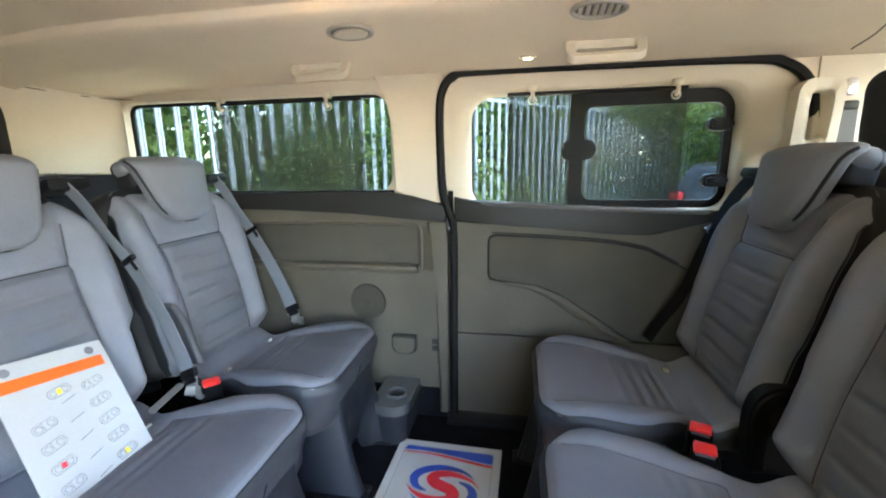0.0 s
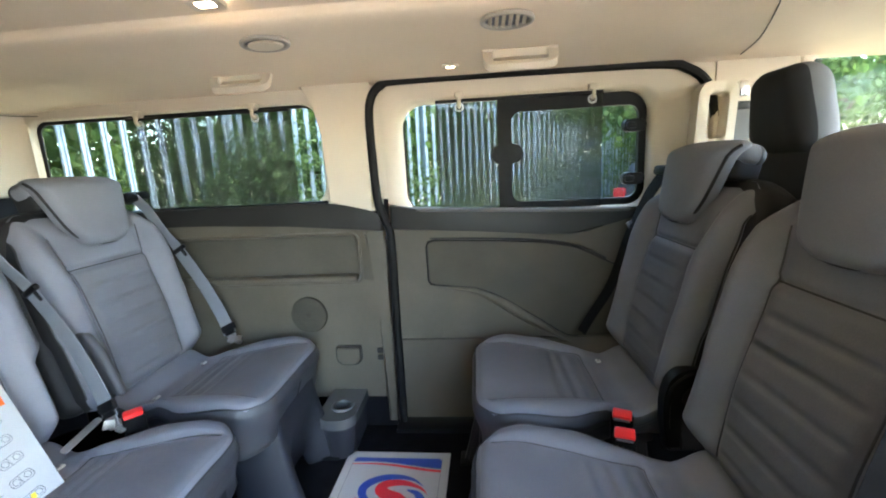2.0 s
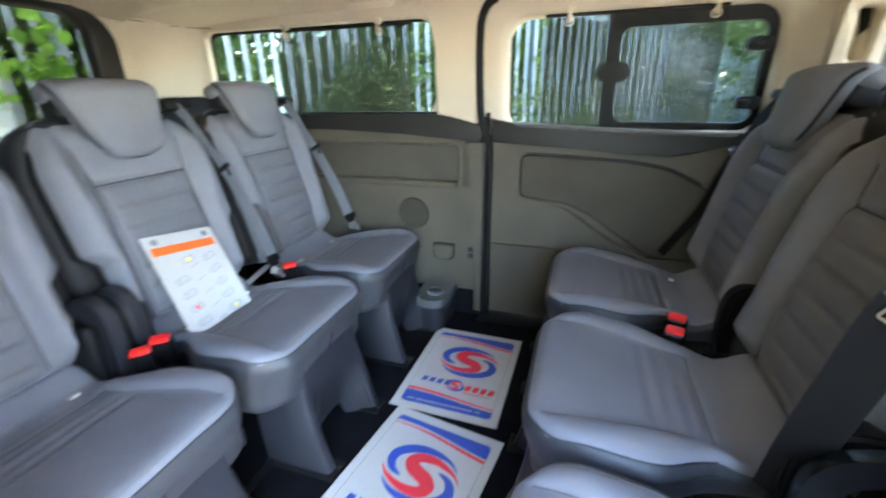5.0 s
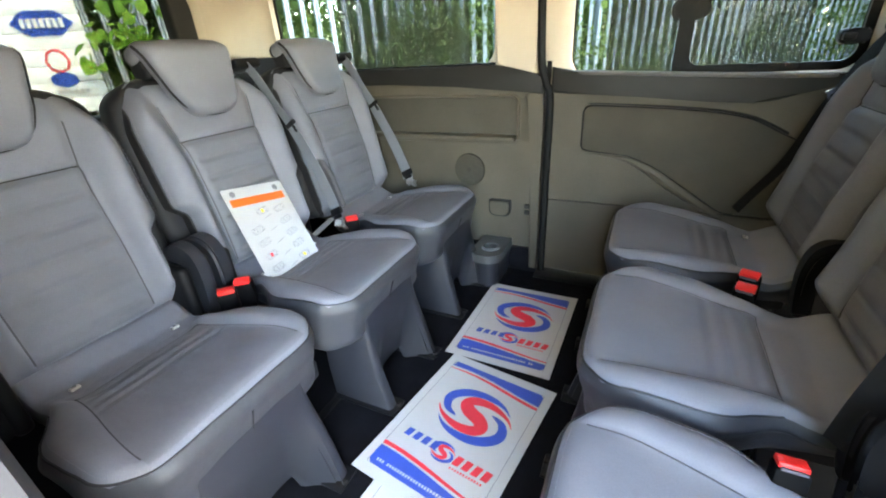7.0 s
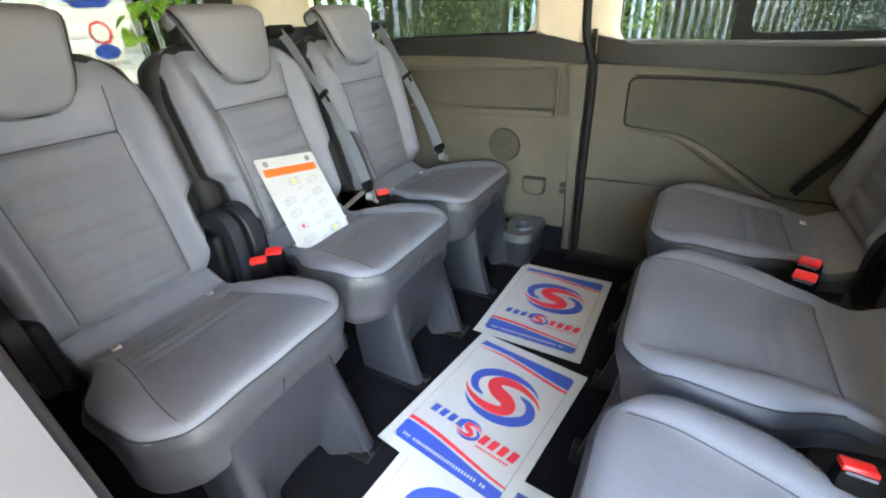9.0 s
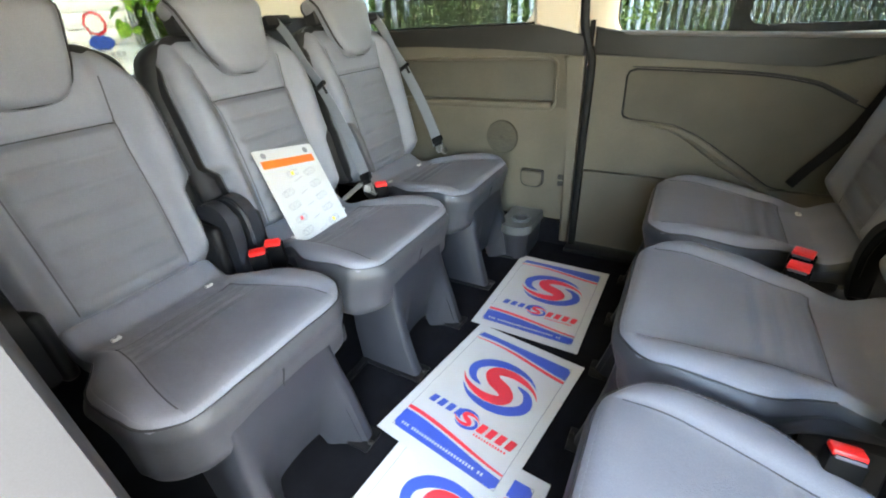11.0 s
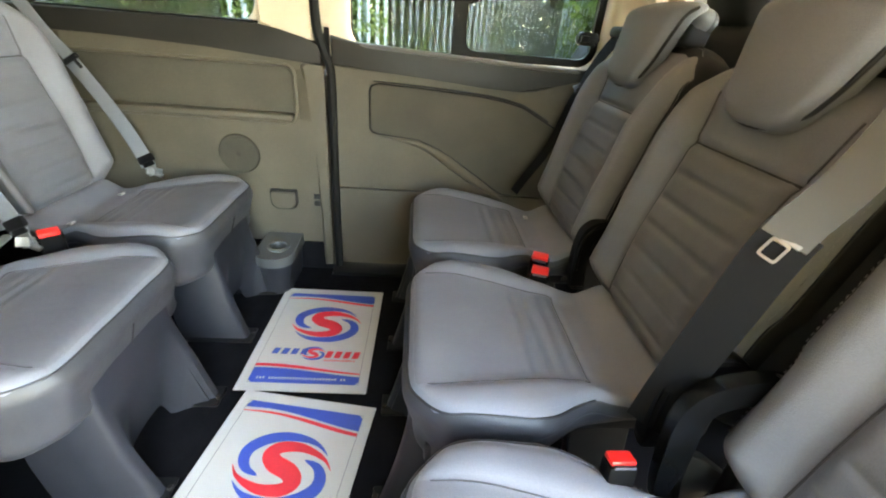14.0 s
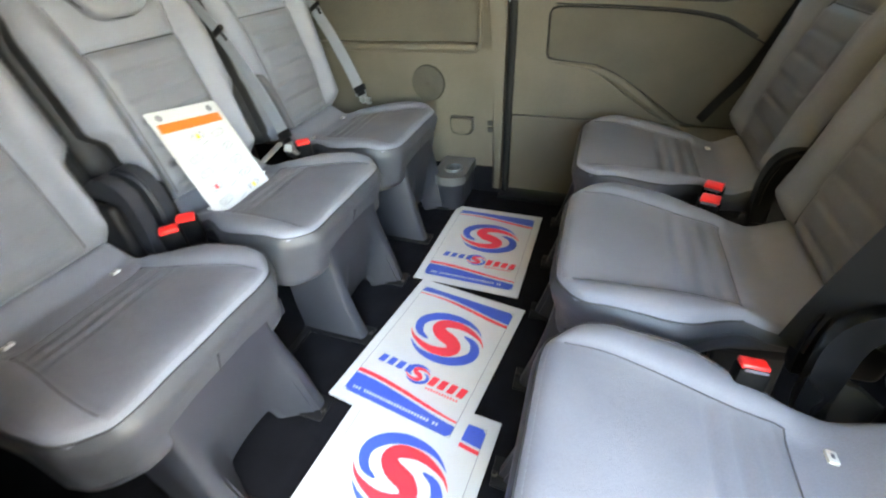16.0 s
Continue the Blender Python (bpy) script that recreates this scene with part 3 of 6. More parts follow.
# rubber seal round the door opening
bm = bmesh.new()
tube(bm, spline([far(-0.030, 0.0, -0.006), far(-0.030, 0.4, -0.006), far(-0.028, 0.73, -0.006), far(-0.042, 0.80, -0.012), far(-0.062, 0.87, -0.014), far(-0.069, 1.0, -0.014), far(-0.071, 1.13, -0.012), far(-0.062, 1.205, -0.01), far(-0.025, 1.25, -0.01), far(0.05, 1.263, -0.01), far(0.5, 1.263, -0.01), far(0.86, 1.258, -0.01), far(0.95, 1.24, -0.01), far(1.01, 1.195, -0.01), far(1.045, 1.1, -0.01), far(1.06, 0.8, -0.01), far(1.06, 0.02, -0.01)], 6), 0.0155, 8)
tagged(part("trim_door_seal", bm, RUBBER), "black rubber seal round the sliding door opening", "trim", kind="structure")
bm = bmesh.new()
box(bm, 0.5, 1.60, 0.008, 1.1, 0.09, 0.016, 0.004)
tagged(part("trim_door_sill", bm, PLASTIC_BLACK), "black scuffed door sill plate", "trim", kind="structure")

for bx, bz, sx, sz in ((-0.04, 0.64, 0.09, 1.34), (0.5, 1.29, 1.3, 0.06), (1.045, 0.64, 0.05, 1.34)):
    bm = bmesh.new()
    box(bm, bx, 1.70, bz, sx, 0.02, sz)
    tagged(part("trim_joint_backing", bm, RUBBER), "black steel behind the door joint", "trim", kind="structure")

# far wall ahead of the door, with the cab door window
bm = bmesh.new()
prism(bm, [(1.045, 0.0), (1.30, 0.0), (1.30, 0.88), (1.29, 1.3), (1.045, 1.3)], far, 0.0, 0.07)
tagged(part("wall_far_pillar", bm, PLASTIC_CREAM), "cream plastic pillar trim behind the cab door", "wall", kind="structure")
bm = bmesh.new()
frame_panel(bm, [(1.30, 0.0), (2.48, 0.0), (2.48, 0.78), (1.80, 1.3), (1.30, 1.3)], round_rect(1.335, 2.1, 0.78, 1.255, [0.05, 0.05, 0.33, 0.04]), far, 0.0, 0.07, flare=0.015)
tagged(part("wall_far_cab", bm, PLASTIC_CREAM, auto=50), "cream plastic surround of the cab door window", "wall", kind="structure")
bm = bmesh.new()
prism(bm, round_rect(1.31, 2.28, 0.76, 1.28, 0.05), far, 0.045, 0.049)
pane4 = tagged(part("window_2", bm, CAB_GLASS), "clear cab door window pane", "window", kind="structure")
pane4.visible_shadow = False

# tailgate with its window
tail = lambda u, v, d: (-1.47 - d, u, v)
bm = bmesh.new()
frame_panel(bm, [(-0.02, 0.62), (1.64, 0.62), (1.64, 1.36), (-0.02, 1.36)], round_rect(0.34, 1.28, 0.72, 1.25, 0.12), tail, 0.0, 0.06)
wall_tail = tagged(part("wall_tailgate", bm, PLASTIC_CREAM, auto=50), "cream plastic inner trim of the tailgate", "wall", kind="structure")
bm = bmesh.new()
prism(bm, [(-0.02, 0.0), (1.64, 0.0), (1.64, 0.616), (-0.02, 0.616)], tail, 0.0, 0.06, 0.008)
part("lower_panel", bm, PLASTIC_GREY, wall_tail, "dark grey plastic lower panel")
bm = bmesh.new()
frame_panel(bm, round_rect(0.312, 1.308, 0.66, 1.262, [0.06, 0.06, 0.13, 0.13]), round_rect(0.405, 1.215, 0.79, 1.238, [0.05, 0.05, 0.085, 0.085]), tail, -0.012, 0.04, flare=0.012)
tagged(part("trim_tailgate_frame", bm, PLASTIC_DARK, auto=50), "black rounded frame of the tailgate window", "trim", kind="structure")
bm = bmesh.new()
prism(bm, round_rect(0.34, 1.28, 0.75, 1.25, 0.05), tail, 0.041, 0.045)
tagged(part("window_3", bm, GLASS_CLEAR), "clear tailgate window pane", "window", kind="structure")
# rear corner post trims
for sy in (1, -1):
    bm = bmesh.new()
    cs = [(-1.475, 0.53), (-1.475, 0.86), (-1.335, 0.86), (-1.335, 0.812), (-1.365, 0.80), (-1.415, 0.74), (-1.455, 0.62)]
    prism(bm, cs, lambda u, v, d: (u, 0.81 + sy * v, d), 0.95, 1.285, 0.008, 2)
    tagged(part("trim_corner_post", bm, PLASTIC_CREAM), "cream plastic rear corner post trim", "trim", kind="structure")
    bm = bmesh.new()
    prism(bm, cs, lambda u, v, d: (u, 0.81 + sy * v, d), 0.0, 0.945, 0.006, 2)
    tagged(part("trim_corner_lower", bm, PLASTIC_GREY), "grey plastic lower rear corner trim", "trim", kind="structure")

# joint between headliner and rear corner trim
bm = bmesh.new()
tube(bm, spline([(-1.28, 1.617, 1.228), (-1.335, 1.612, 1.231), (-1.368, 1.602, 1.233), (-1.417, 1.545, 1.236), (-1.455, 1.43, 1.242), (-1.47, 1.30, 1.246)], 5), 0.0016, 6)
tagged(part("trim_corner_joint", bm, PLASTIC_DARK), "thin dark joint above the rear corner trim", "trim", kind="structure")

# near side wall: rear quarter, open door, cab
near = lambda u, v, d: (u, -d, v)
# its unseen quarter window is left out to cut light from that side
bm = bmesh.new()
prism(bm, [(-1.47, 0.0), (-0.069, 0.0), (-0.069, 1.30), (-1.47, 1.30)], near, -0.010, 0.07, 0.018, 5)
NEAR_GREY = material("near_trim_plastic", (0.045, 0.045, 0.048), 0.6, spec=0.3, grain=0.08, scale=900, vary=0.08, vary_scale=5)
JAMB = material("jamb_paint", (0.020, 0.0175, 0.017), 0.5, vary=0.15, vary_scale=8)
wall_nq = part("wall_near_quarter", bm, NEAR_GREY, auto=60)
bm = bmesh.new()
prism(bm, round_rect(-0.080, -0.010, 0.004, 1.29, 0.006, 3), lambda u, v, d: (d, u, v), -0.092, -0.059, 0.012, 4)
part("door_jamb", bm, JAMB, wall_nq, "dark painted door jamb")
tagged(wall_nq, "grey plastic side wall beside the open doorway", "wall", kind="structure")
bm = bmesh.new()
frame_panel(bm, [(-0.06, -0.02), (1.29, -0.02), (1.29, 1.30), (-0.06, 1.30)], round_rect(-0.055, 1.06, -0.015, 1.245, [0.005, 0.005, 0.12, 0.07]), near, 0.0, 0.07)
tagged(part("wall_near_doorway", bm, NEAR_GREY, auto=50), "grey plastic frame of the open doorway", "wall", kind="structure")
bm = bmesh.new()
frame_panel(bm, [(1.29, -0.02), (2.48, -0.02), (2.48, 0.78), (1.80, 1.30), (1.29, 1.30)], round_rect(1.36, 2.0, 0.74, 1.2, [0.05, 0.05, 0.3, 0.06]), near, 0.0, 0.07)
tagged(part("wall_near_cab", bm, PLASTIC_TRIM, auto=50), "grey plastic inside of the near cab door", "wall", kind="structure")
# dash wall and raked windscreen frame of the cab
bm = bmesh.new()
box(bm, 2.50, 0.81, 0.365, 0.06, 1.76, 0.83, 0.01)
tagged(part("wall_front", bm, PLASTIC_DARK), "plain dark front wall of the cab", "wall", kind="structure")
bm = bmesh.new()
frame_panel(bm, [(-0.07, 0.0), (1.69, 0.0), (1.69, 0.86), (-0.07, 0.86)], round_rect(0.03, 1.59, 0.05, 0.80, 0.08), lambda u, v, d: (2.47 - 0.80 * v + 0.6 * d, u, 0.78 + 0.6 * v + 0.8 * d), 0.0, 0.03)
tagged(part("trim_windscreen_frame", bm, PLASTIC_DARK), "dark raked frame of the windscreen", "trim", kind="structure")

# ---- seats ----
TILT_BACK = radians(13.0)
CB, SB = math.cos(TILT_BACK), math.sin(TILT_BACK)


def on_back(a, b, c):
    """Backrest coordinates to the seat's own: a up the back from its foot, b across, c forwards."""
    return (-0.190 - a * SB + c * CB, b, 0.385 + a * CB + c * SB)


Y_CUSHION, Y_BACK = 0.15244, 0.13331      # where the inserts end, in the pads' own width


def cushion_half(x):
    """Half width of the cushion insert, flaring towards the front."""
    return 0.130 + 0.040 * smooth01((x + 0.09) / 0.30)


def spread(y, y0, h, half, full):
    """Width y of a pad of half width h, laid so that y0 falls on half and h on full."""
    a = abs(y)
    w = a / y0 * half if a < y0 else half + (a - y0) / (h - y0) * (full - half)
    return math.copysign(w, y)


def cushion_bend(x, y, z):
    # x forwards (-0.25 to 0.25), y across, z up
    wide = 0.735 + 0.265 * smooth01((x + 0.10) / 0.14)
    wide *= 1.03 - 0.03 * smooth01((x - 0.10) / 0.13) - 0.04 * smooth01((x - 0.20) / 0.05)
    half = cushion_half(x)
    yy = spread(y, Y_CUSHION, 0.232, half, 0.232 * wide)
    top = smooth01((z + 0.02) / 0.06)
    s = abs(y) / 0.232
    zz = z
    insert = 1 - smooth01((abs(yy) - half + 0.020) / 0.022)
    bolster = smooth01((abs(yy) - half + 0.010) / 0.04) * (1 - smooth01((s - 0.82) / 0.18) * 0.5)
    along = smooth01((x + 0.17) / 0.08) * (1 - smooth01((x - 0.12) / 0.12))
    zz += top * (0.009 * bolster * along - 0.006 * insert * along)
    for g in (-0.058, -0.024, 0.010):
        zz -= top * 0.0042 * insert * bell(x - g, 0.0060)
        zz += top * 0.0022 * insert * bell(x - g - 0.017, 0.010)
    zz -= top * 0.006 * bell(x + 0.088, 0.009) * (1 - smooth01((abs(yy) - half) / 0.02))
    zz -= top * 0.0045 * bell(abs(yy) - half, 0.008) * smooth01((x + 0.1) / 0.03) * (1 - smooth01((x - 0.2) / 0.03))
    zz += top * (0.128 * x - 1.35 * max(0.0, x - 0.12) ** 2)
    zz += top * (0.040 * smooth01((-x - 0.145) / 0.085) - 0.008 * smooth01((-x - 0.07) / 0.05))
    # slow unevenness of the stuffing
    zz += top * 0.0035 * noise.noise((x * 9.0, yy * 9.0, 3.0))
    # skirt hangs lower at the front corners and tucks in
    low = 1 - top
    zz -= low * (0.022 * smooth01((x - 0.02) / 0.12) - 0.03 * smooth01((-x) / 0.2))
    yy *= 1 - 0.10 * low * (1 - smooth01((x - 0.05) / 0.1))
    xx = x - 0.042 * smooth01((s - 0.40) / 0.60) ** 2 * smooth01((x - 0.1) / 0.15) - 0.022 * low * smooth01((x - 0.1) / 0.1)
    return (xx + 0.026, yy, zz + 0.328 - 0.008 * top)


BACK_H = (0.05, 0.230, 0.278)


def back_width(a):
    """Share of the full width at height a: a step in at the hinge, soft shoulders."""
    return (1 - hinge_step + hinge_step * smooth01((a - 0.185) / 0.04)) * (0.95 + 0.05 * smooth01(a / 0.05)) * (1 - 0.10 * smooth01((a - 0.40) / 0.15))


def insert_half(a):
    return 0.122 + 0.028 * smooth01((a - 0.3) / 0.25)


def back_bend(x, y, z):
    a = z + 0.27
    half_in = insert_half(a)
    b = spread(y, Y_BACK, 0.230, half_in, 0.230 * back_width(a))
    front = smooth01((x + 0.01) / 0.05)
    fluted = 1 - smooth01((abs(b) - half_in + 0.026) / 0.024)
    ins = 1 - smooth01((abs(b) - half_in + 0.012) / 0.03)
    bol = smooth01((abs(b) - half_in + 0.004) / 0.055) * (1 - smooth01((abs(y) - 0.19) / 0.046) * 0.55)
    height = smooth01((a + 0.0) / 0.06) * (1 - 0.75 * smooth01((a - 0.34) / 0.2))
    c = x + front * (0.042 * bol * height)
    c -= front * 0.011 * bell(a - 0.372, 0.0085) * ins
    for g in (0.04, 0.095, 0.15, 0.205, 0.26, 0.315):
        c -= front * 0.0062 * bell(a - g, 0.0062) * fluted
    c += front * 0.003 * noise.noise((a * 8.0, b * 8.0, 7.0))
    c += front * 0.006 * ins * (1 - bell(a - 0.0, 0.03)) * (a < 0.372)
    c -= front * 0.006 * bell(abs(b) - half_in, 0.012)
    c -= front * 0.040 * smooth01((a - 0.46) / 0.1)
    c += front * 0.014 * math.sin(math.pi * min(1.0, a / 0.40)) * ins
    a2 = a - 0.035 * smooth01((abs(y) - 0.10) / 0.136) ** 2 * smooth01((a - 0.40) / 0.15)
    return on_back(a2, b, c - 0.045)


def shell_bend(x, y, z):
    a = z + 0.27
    b = y * (0.95 + 0.05 * smooth01(a / 0.05)) * (1 - 0.10 * smooth01((a - 0.40) / 0.15))
    a2 = a - 0.032 * smooth01((abs(y) - 0.10) / 0.15) ** 2 * smooth01((a - 0.40) / 0.16)
    return on_back(a2 + 0.008, b, x - 0.078)


def head_width(t):
    return 0.60 + 0.40 * min(1.0, max(0.0, t) / 0.85)


def head_bend(x, y, z):
    # z from -0.105 to 0.105
    t = (z + 0.105) / 0.21
    b = y * head_width(t)
    c = x if x > 0 else x * 0.7
    front = smooth01((x + 0.0) / 0.02)
    c += 0.008 * front * (1 - (b / 0.14) ** 2) - 0.032 * smooth01((t - 0.74) / 0.26) ** 2 - 0.004 * (1 - t)
    c -= 0.012 * (abs(b) / 0.138) ** 2
    a = z + 0.024 * (abs(y) / 0.132) ** 3.2 * (1 - smooth01(t / 0.4))
    return on_back(0.530 + a, b, c + 0.012)


def hood_bend(x, y, z):
    # x from -0.052 to 0.052: the top, deep from front to back
    return on_back(0.604 + z - 2.2 * max(0.0, -x - 0.01) ** 2, y * (1 - 0.5 * max(0.0, -x - 0.02)), x - 0.028 - 0.02 * (abs(y) / 0.13) ** 2)


def head_back_bend(x, y, z):
    # x from -0.02 to 0.02: the dark rear of the headrest
    p = head_bend(min(-0.001, x * 0.8 - 0.017), y * 0.93, z * 0.985)
    return p


def back_inset(x, y, z):
    a = z + 0.27
    return x > 0.045 and 0.01 < a < 0.372 and abs(y) < Y_BACK


def cushion_inset(x, y, z):
    return z > 0.06 and -0.0889 < x < 0.232 and abs(y) < Y_CUSHION


hinge_step = 0.14       # the rear-facing seats have next to none


def build_seat():
    seat = empty("passenger_seat")
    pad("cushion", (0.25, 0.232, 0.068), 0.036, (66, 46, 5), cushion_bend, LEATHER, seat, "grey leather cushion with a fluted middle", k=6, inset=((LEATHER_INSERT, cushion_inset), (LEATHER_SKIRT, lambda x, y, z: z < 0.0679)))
    pad("backrest", BACK_H, 0.042, (4, 56, 88), back_bend, LEATHER, seat, "grey leather backrest with fluted middle and side bolsters", k=5, inset=((LEATHER_INSERT, back_inset), (LEATHER_DARK, lambda x, y, z: x < 0.008 or (x < 0.0247 and abs(y) > 0.2299))))
    pad("back_shell", (0.046, 0.25, 0.278), 0.036, (3, 14, 20), shell_bend, LEATHER_DARK, seat, "black leather back and side shell")
    head = pad("headrest", (0.03, 0.132, 0.105), 0.026, (3, 26, 26), head_bend, LEATHER, seat, "grey leather hood-shaped headrest", inset=((LEATHER_DARK, lambda x, y, z: x < -0.0299),))
    pad("headrest_top", (0.036, 0.130, 0.027), 0.026, (8, 16, 3), hood_bend, LEATHER, head, "grey leather top of the headrest", inset=((LEATHER_DARK, lambda x, y, z: z < -0.0269 or x < -0.012),))
    pad("headrest_back", (0.02, 0.132, 0.103), 0.018, (3, 16, 16), head_back_bend, LEATHER_DARK, head, "black underside of the headrest")
    pad("headrest_lining", (0.032, 0.122, 0.026), 0.012, (6, 12, 2), lambda x, y, z: hood_bend(x, y, z - 0.034), LEATHER_DARK, head, "black lining under the headrest top")
    # piping of the headrest
    bm = bmesh.new()
    rim = []
    for k in range(41):
        t = k / 40
        if t < 0.3:
            y, z = -0.127, 0.09 - 0.17 * t / 0.3
        elif t > 0.7:
            y, z = 0.127, -0.08 + 0.17 * (t - 0.7) / 0.3
        else:
            ang = math.pi * (1 + (t - 0.3) / 0.4)
            y, z = 0.127 * math.cos(ang), -0.08 + 0.022 * math.sin(ang)
        rim.append(head_bend(0.011, y * 1.037, z))
    tube(bm, rim, 0.0040, 6)
    part("piping", bm, LEATHER_DARK, head, "black piping")
    # seams
    bm = bmesh.new()
    tube(bm, [back_bend(0.0525, y, 0.372 - 0.27) for y in np.linspace(-0.132, 0.132, 25)], 0.0032, 5)
    part("cross_seam", bm, PIPING, seat, "dark cross seam")
    for s in (-1, 1):
        bm = bmesh.new()
        tube(bm, [back_bend(0.0508, s * Y_BACK, a - 0.27) for a in np.linspace(0.02, 0.47, 50)], 0.0018, 5)
        part("side_seam", bm, SEAM, seat)
        bm = bmesh.new()
        tube(bm, [back_bend(0.0275, s * 0.2285, a - 0.27) for a in np.linspace(0.04, 0.50, 40)], 0.0022, 5)
        part("bolster_piping", bm, PIPING, seat, "dark piping along the bolster edge")
        bm = bmesh.new()
        edge = [back_bend(0.0345, s * 0.2250, a - 0.27) for a in np.linspace(0.05, 0.49, 91)]
        for i in range(0, 90, 2):
            tube(bm, [Vector(edge[i]), Vector(edge[i + 1])], 0.0007, 4)
        part("bolster_stitches", bm, THREAD, seat, "light grey stitches beside the piping")
        bm = bmesh.new()
        tube(bm, [cushion_bend(x, s * Y_CUSHION, 0.0684) for x in np.linspace(-0.087, 0.212, 30)], 0.0012, 5)
        part("cushion_seam", bm, SEAM, seat)
        # lower anchor tags
        bm = bmesh.new()
        p = cushion_bend(-0.138, s * 0.126, 0.068)
        box(bm, 0, 0, 0, 0.013, 0.018, 0.006, 0.0015, pose(p[0], p[1], p[2] + 0.0022, 0, -9, 0))
        tag = part("anchor_tag", bm, PAPER, seat, "small white anchor tag")
        bm = bmesh.new()
        box(bm, 0, 0, 0, 0.004, 0.006, 0.001, 0.0, pose(p[0], p[1], p[2] + 0.0056, 0, -9, 0))
        part("tag_mark", bm, INK_DARK, tag, smooth=False)
    bm = bmesh.new()
    tube(bm, [cushion_bend(-0.0889, y, 0.0682) for y in np.linspace(-Y_CUSHION, Y_CUSHION, 20)], 0.0014, 5)
    part("rear_seam", bm, SEAM, seat)
    # stitched edge along the front lip
    bm = bmesh.new()
    def lip_way(deg, diag):
        c, h = 0.0372 * math.cos(radians(deg)), 0.032 + 0.0372 * math.sin(radians(deg))
        k = 0.0372 * diag
        half_way = [(x, -0.196 - c, h) for x in np.linspace(-0.08, 0.205, 8)] + [(0.214 + k, -0.196 - k, h)] + [(0.214 + c, y, h) for y in np.linspace(-0.188, 0, 6)]
        both = half_way + [(x, -y, z) for x, y, z in reversed(half_way[:-1])]
        return spline([cushion_bend(*p) for p in both], 10)
    tube(bm, lip_way(45, 0.50), 0.0022, 5)
    part("stitched_edge", bm, PIPING, seat, "stitched edge of the cushion")
    # light top stitches beside that edge
    bm = bmesh.new()
    inner = lip_way(64, 0.31)
    for i in range(0, len(inner) - 1, 2):
        tube(bm, [inner[i] + Vector((0, 0, 0.0004)), inner[i + 1] + Vector((0, 0, 0.0004))], 0.0006, 4)
    part("top_stitches", bm, THREAD, seat, "light grey top stitches")
    # pedestal: one moulded cover, its front swept out into two feet
    def cover(u, v, inner):
        a = abs(u)
        low = 0.054 * (1 - smooth01((a - 0.44) / 0.10)) + 0.012 * (1 - min(1.0, a / 0.44) ** 2)
        z = 0.32 + (low - 0.32) * v
        out = 0.150 - 0.016 * smooth01((z - 0.10) / 0.2) - inner
        web = 0.259 - 0.036 * smooth01((0.25 - z) / 0.21)
        fin = 0.257 + 0.058 * (1 - min(z, 0.28) / 0.28) ** 1.3
        x = web + (fin - web) * min(1.0, max(0.0, (a - 0.38) / 0.42)) ** 1.7 - inner
        x -= 0.010 * max(0.0, (min(a, 1.0) - 0.9) / 0.1) ** 2
        if a > 1:
            x += (0.118 - 0.02 * z / 0.32 - x) * (a - 1)
        return (x, math.copysign(min(a, 1.0) * out, u), z)
    us = [-2.0, -1.5] + list(np.linspace(-1, 1, 51)) + [1.5, 2.0]
    vs = np.linspace(0, 1, 15)
    bm = bmesh.new()
    outer, within = ([[bm.verts.new(cover(u, v, d)) for v in vs] for u in us] for d in (0.0, 0.012))
    for sheet, turn in ((outer, 1), (within, -1)):
        for c0, c1 in zip(sheet, sheet[1:]):
            for i in range(14):
                bm.faces.new((c0[i], c1[i], c1[i + 1], c0[i + 1])[::turn])
    for i in range(len(us) - 1):
        bm.faces.new((outer[i][14], outer[i + 1][14], within[i + 1][14], within[i][14]))
    for e in (0, -1):
        for i in range(14):
            bm.faces.new((outer[e][i], outer[e][i + 1], within[e][i + 1], within[e][i]))
    bmesh.ops.recalc_face_normals(bm, faces=bm.faces)
    cover_part = part("pedestal_cover", bm, PLASTIC_GREY, seat, "dark grey moulded plastic pedestal cover", auto=50)
    bm = bmesh.new()
    box(bm, 0.0, 0, 0.30, 0.36, 0.30, 0.07, 0.012)
    part("seat_pan", bm, PLASTIC_BLACK, seat, "black metal seat pan")
    for s in (-1, 1):
        bm = bmesh.new()
        box(bm, 0.22, s * 0.128, 0.004, 0.215, 0.066, 0.008, 0.003)
        part("foot_plate", bm, PLASTIC_BLACK, cover_part, "black foot plate")
        bm = bmesh.new()
        bmesh.ops.create_cone(bm, cap_ends=True, segments=12, radius1=0.007, radius2=0.005, depth=0.006)
        bmesh.ops.translate(bm, vec=(0.322, s * 0.120, 0.011), verts=bm.verts)
        part("bolt", bm, PLASTIC_DARK, cover_part, "small grey bolt")
        bm = bmesh.new()
        prism(bm, [(-0.20, 0.0), (-0.08, 0.0), (-0.04, 0.30), (-0.16, 0.30)], lambda u, v, d: (u, s * (0.11 + d), v), 0.0, 0.03, 0.004, 1)
        part("rear_leg", bm, PLASTIC_BLACK, seat, "black rear leg")
    # slit where the skirt is sewn
    bm = bmesh.new()
    tube(bm, [cushion_bend(0.2505, -0.005, z) for z in (0.028, 0.0, -0.03)], 0.0017, 5)
    part("skirt_seam", bm, PIPING, seat)
    # hook on the skirt
    bm = bmesh.new()
    box(bm, 0.222, 0.188, 0.268, 0.02, 0.03, 0.05, 0.007)
    part("skirt_tab", bm, PLASTIC_GREY, seat)
    bm = bmesh.new()
    box(bm, 0.222, 0.160, 0.290, 0.032, 0.010, 0.040, 0.004)
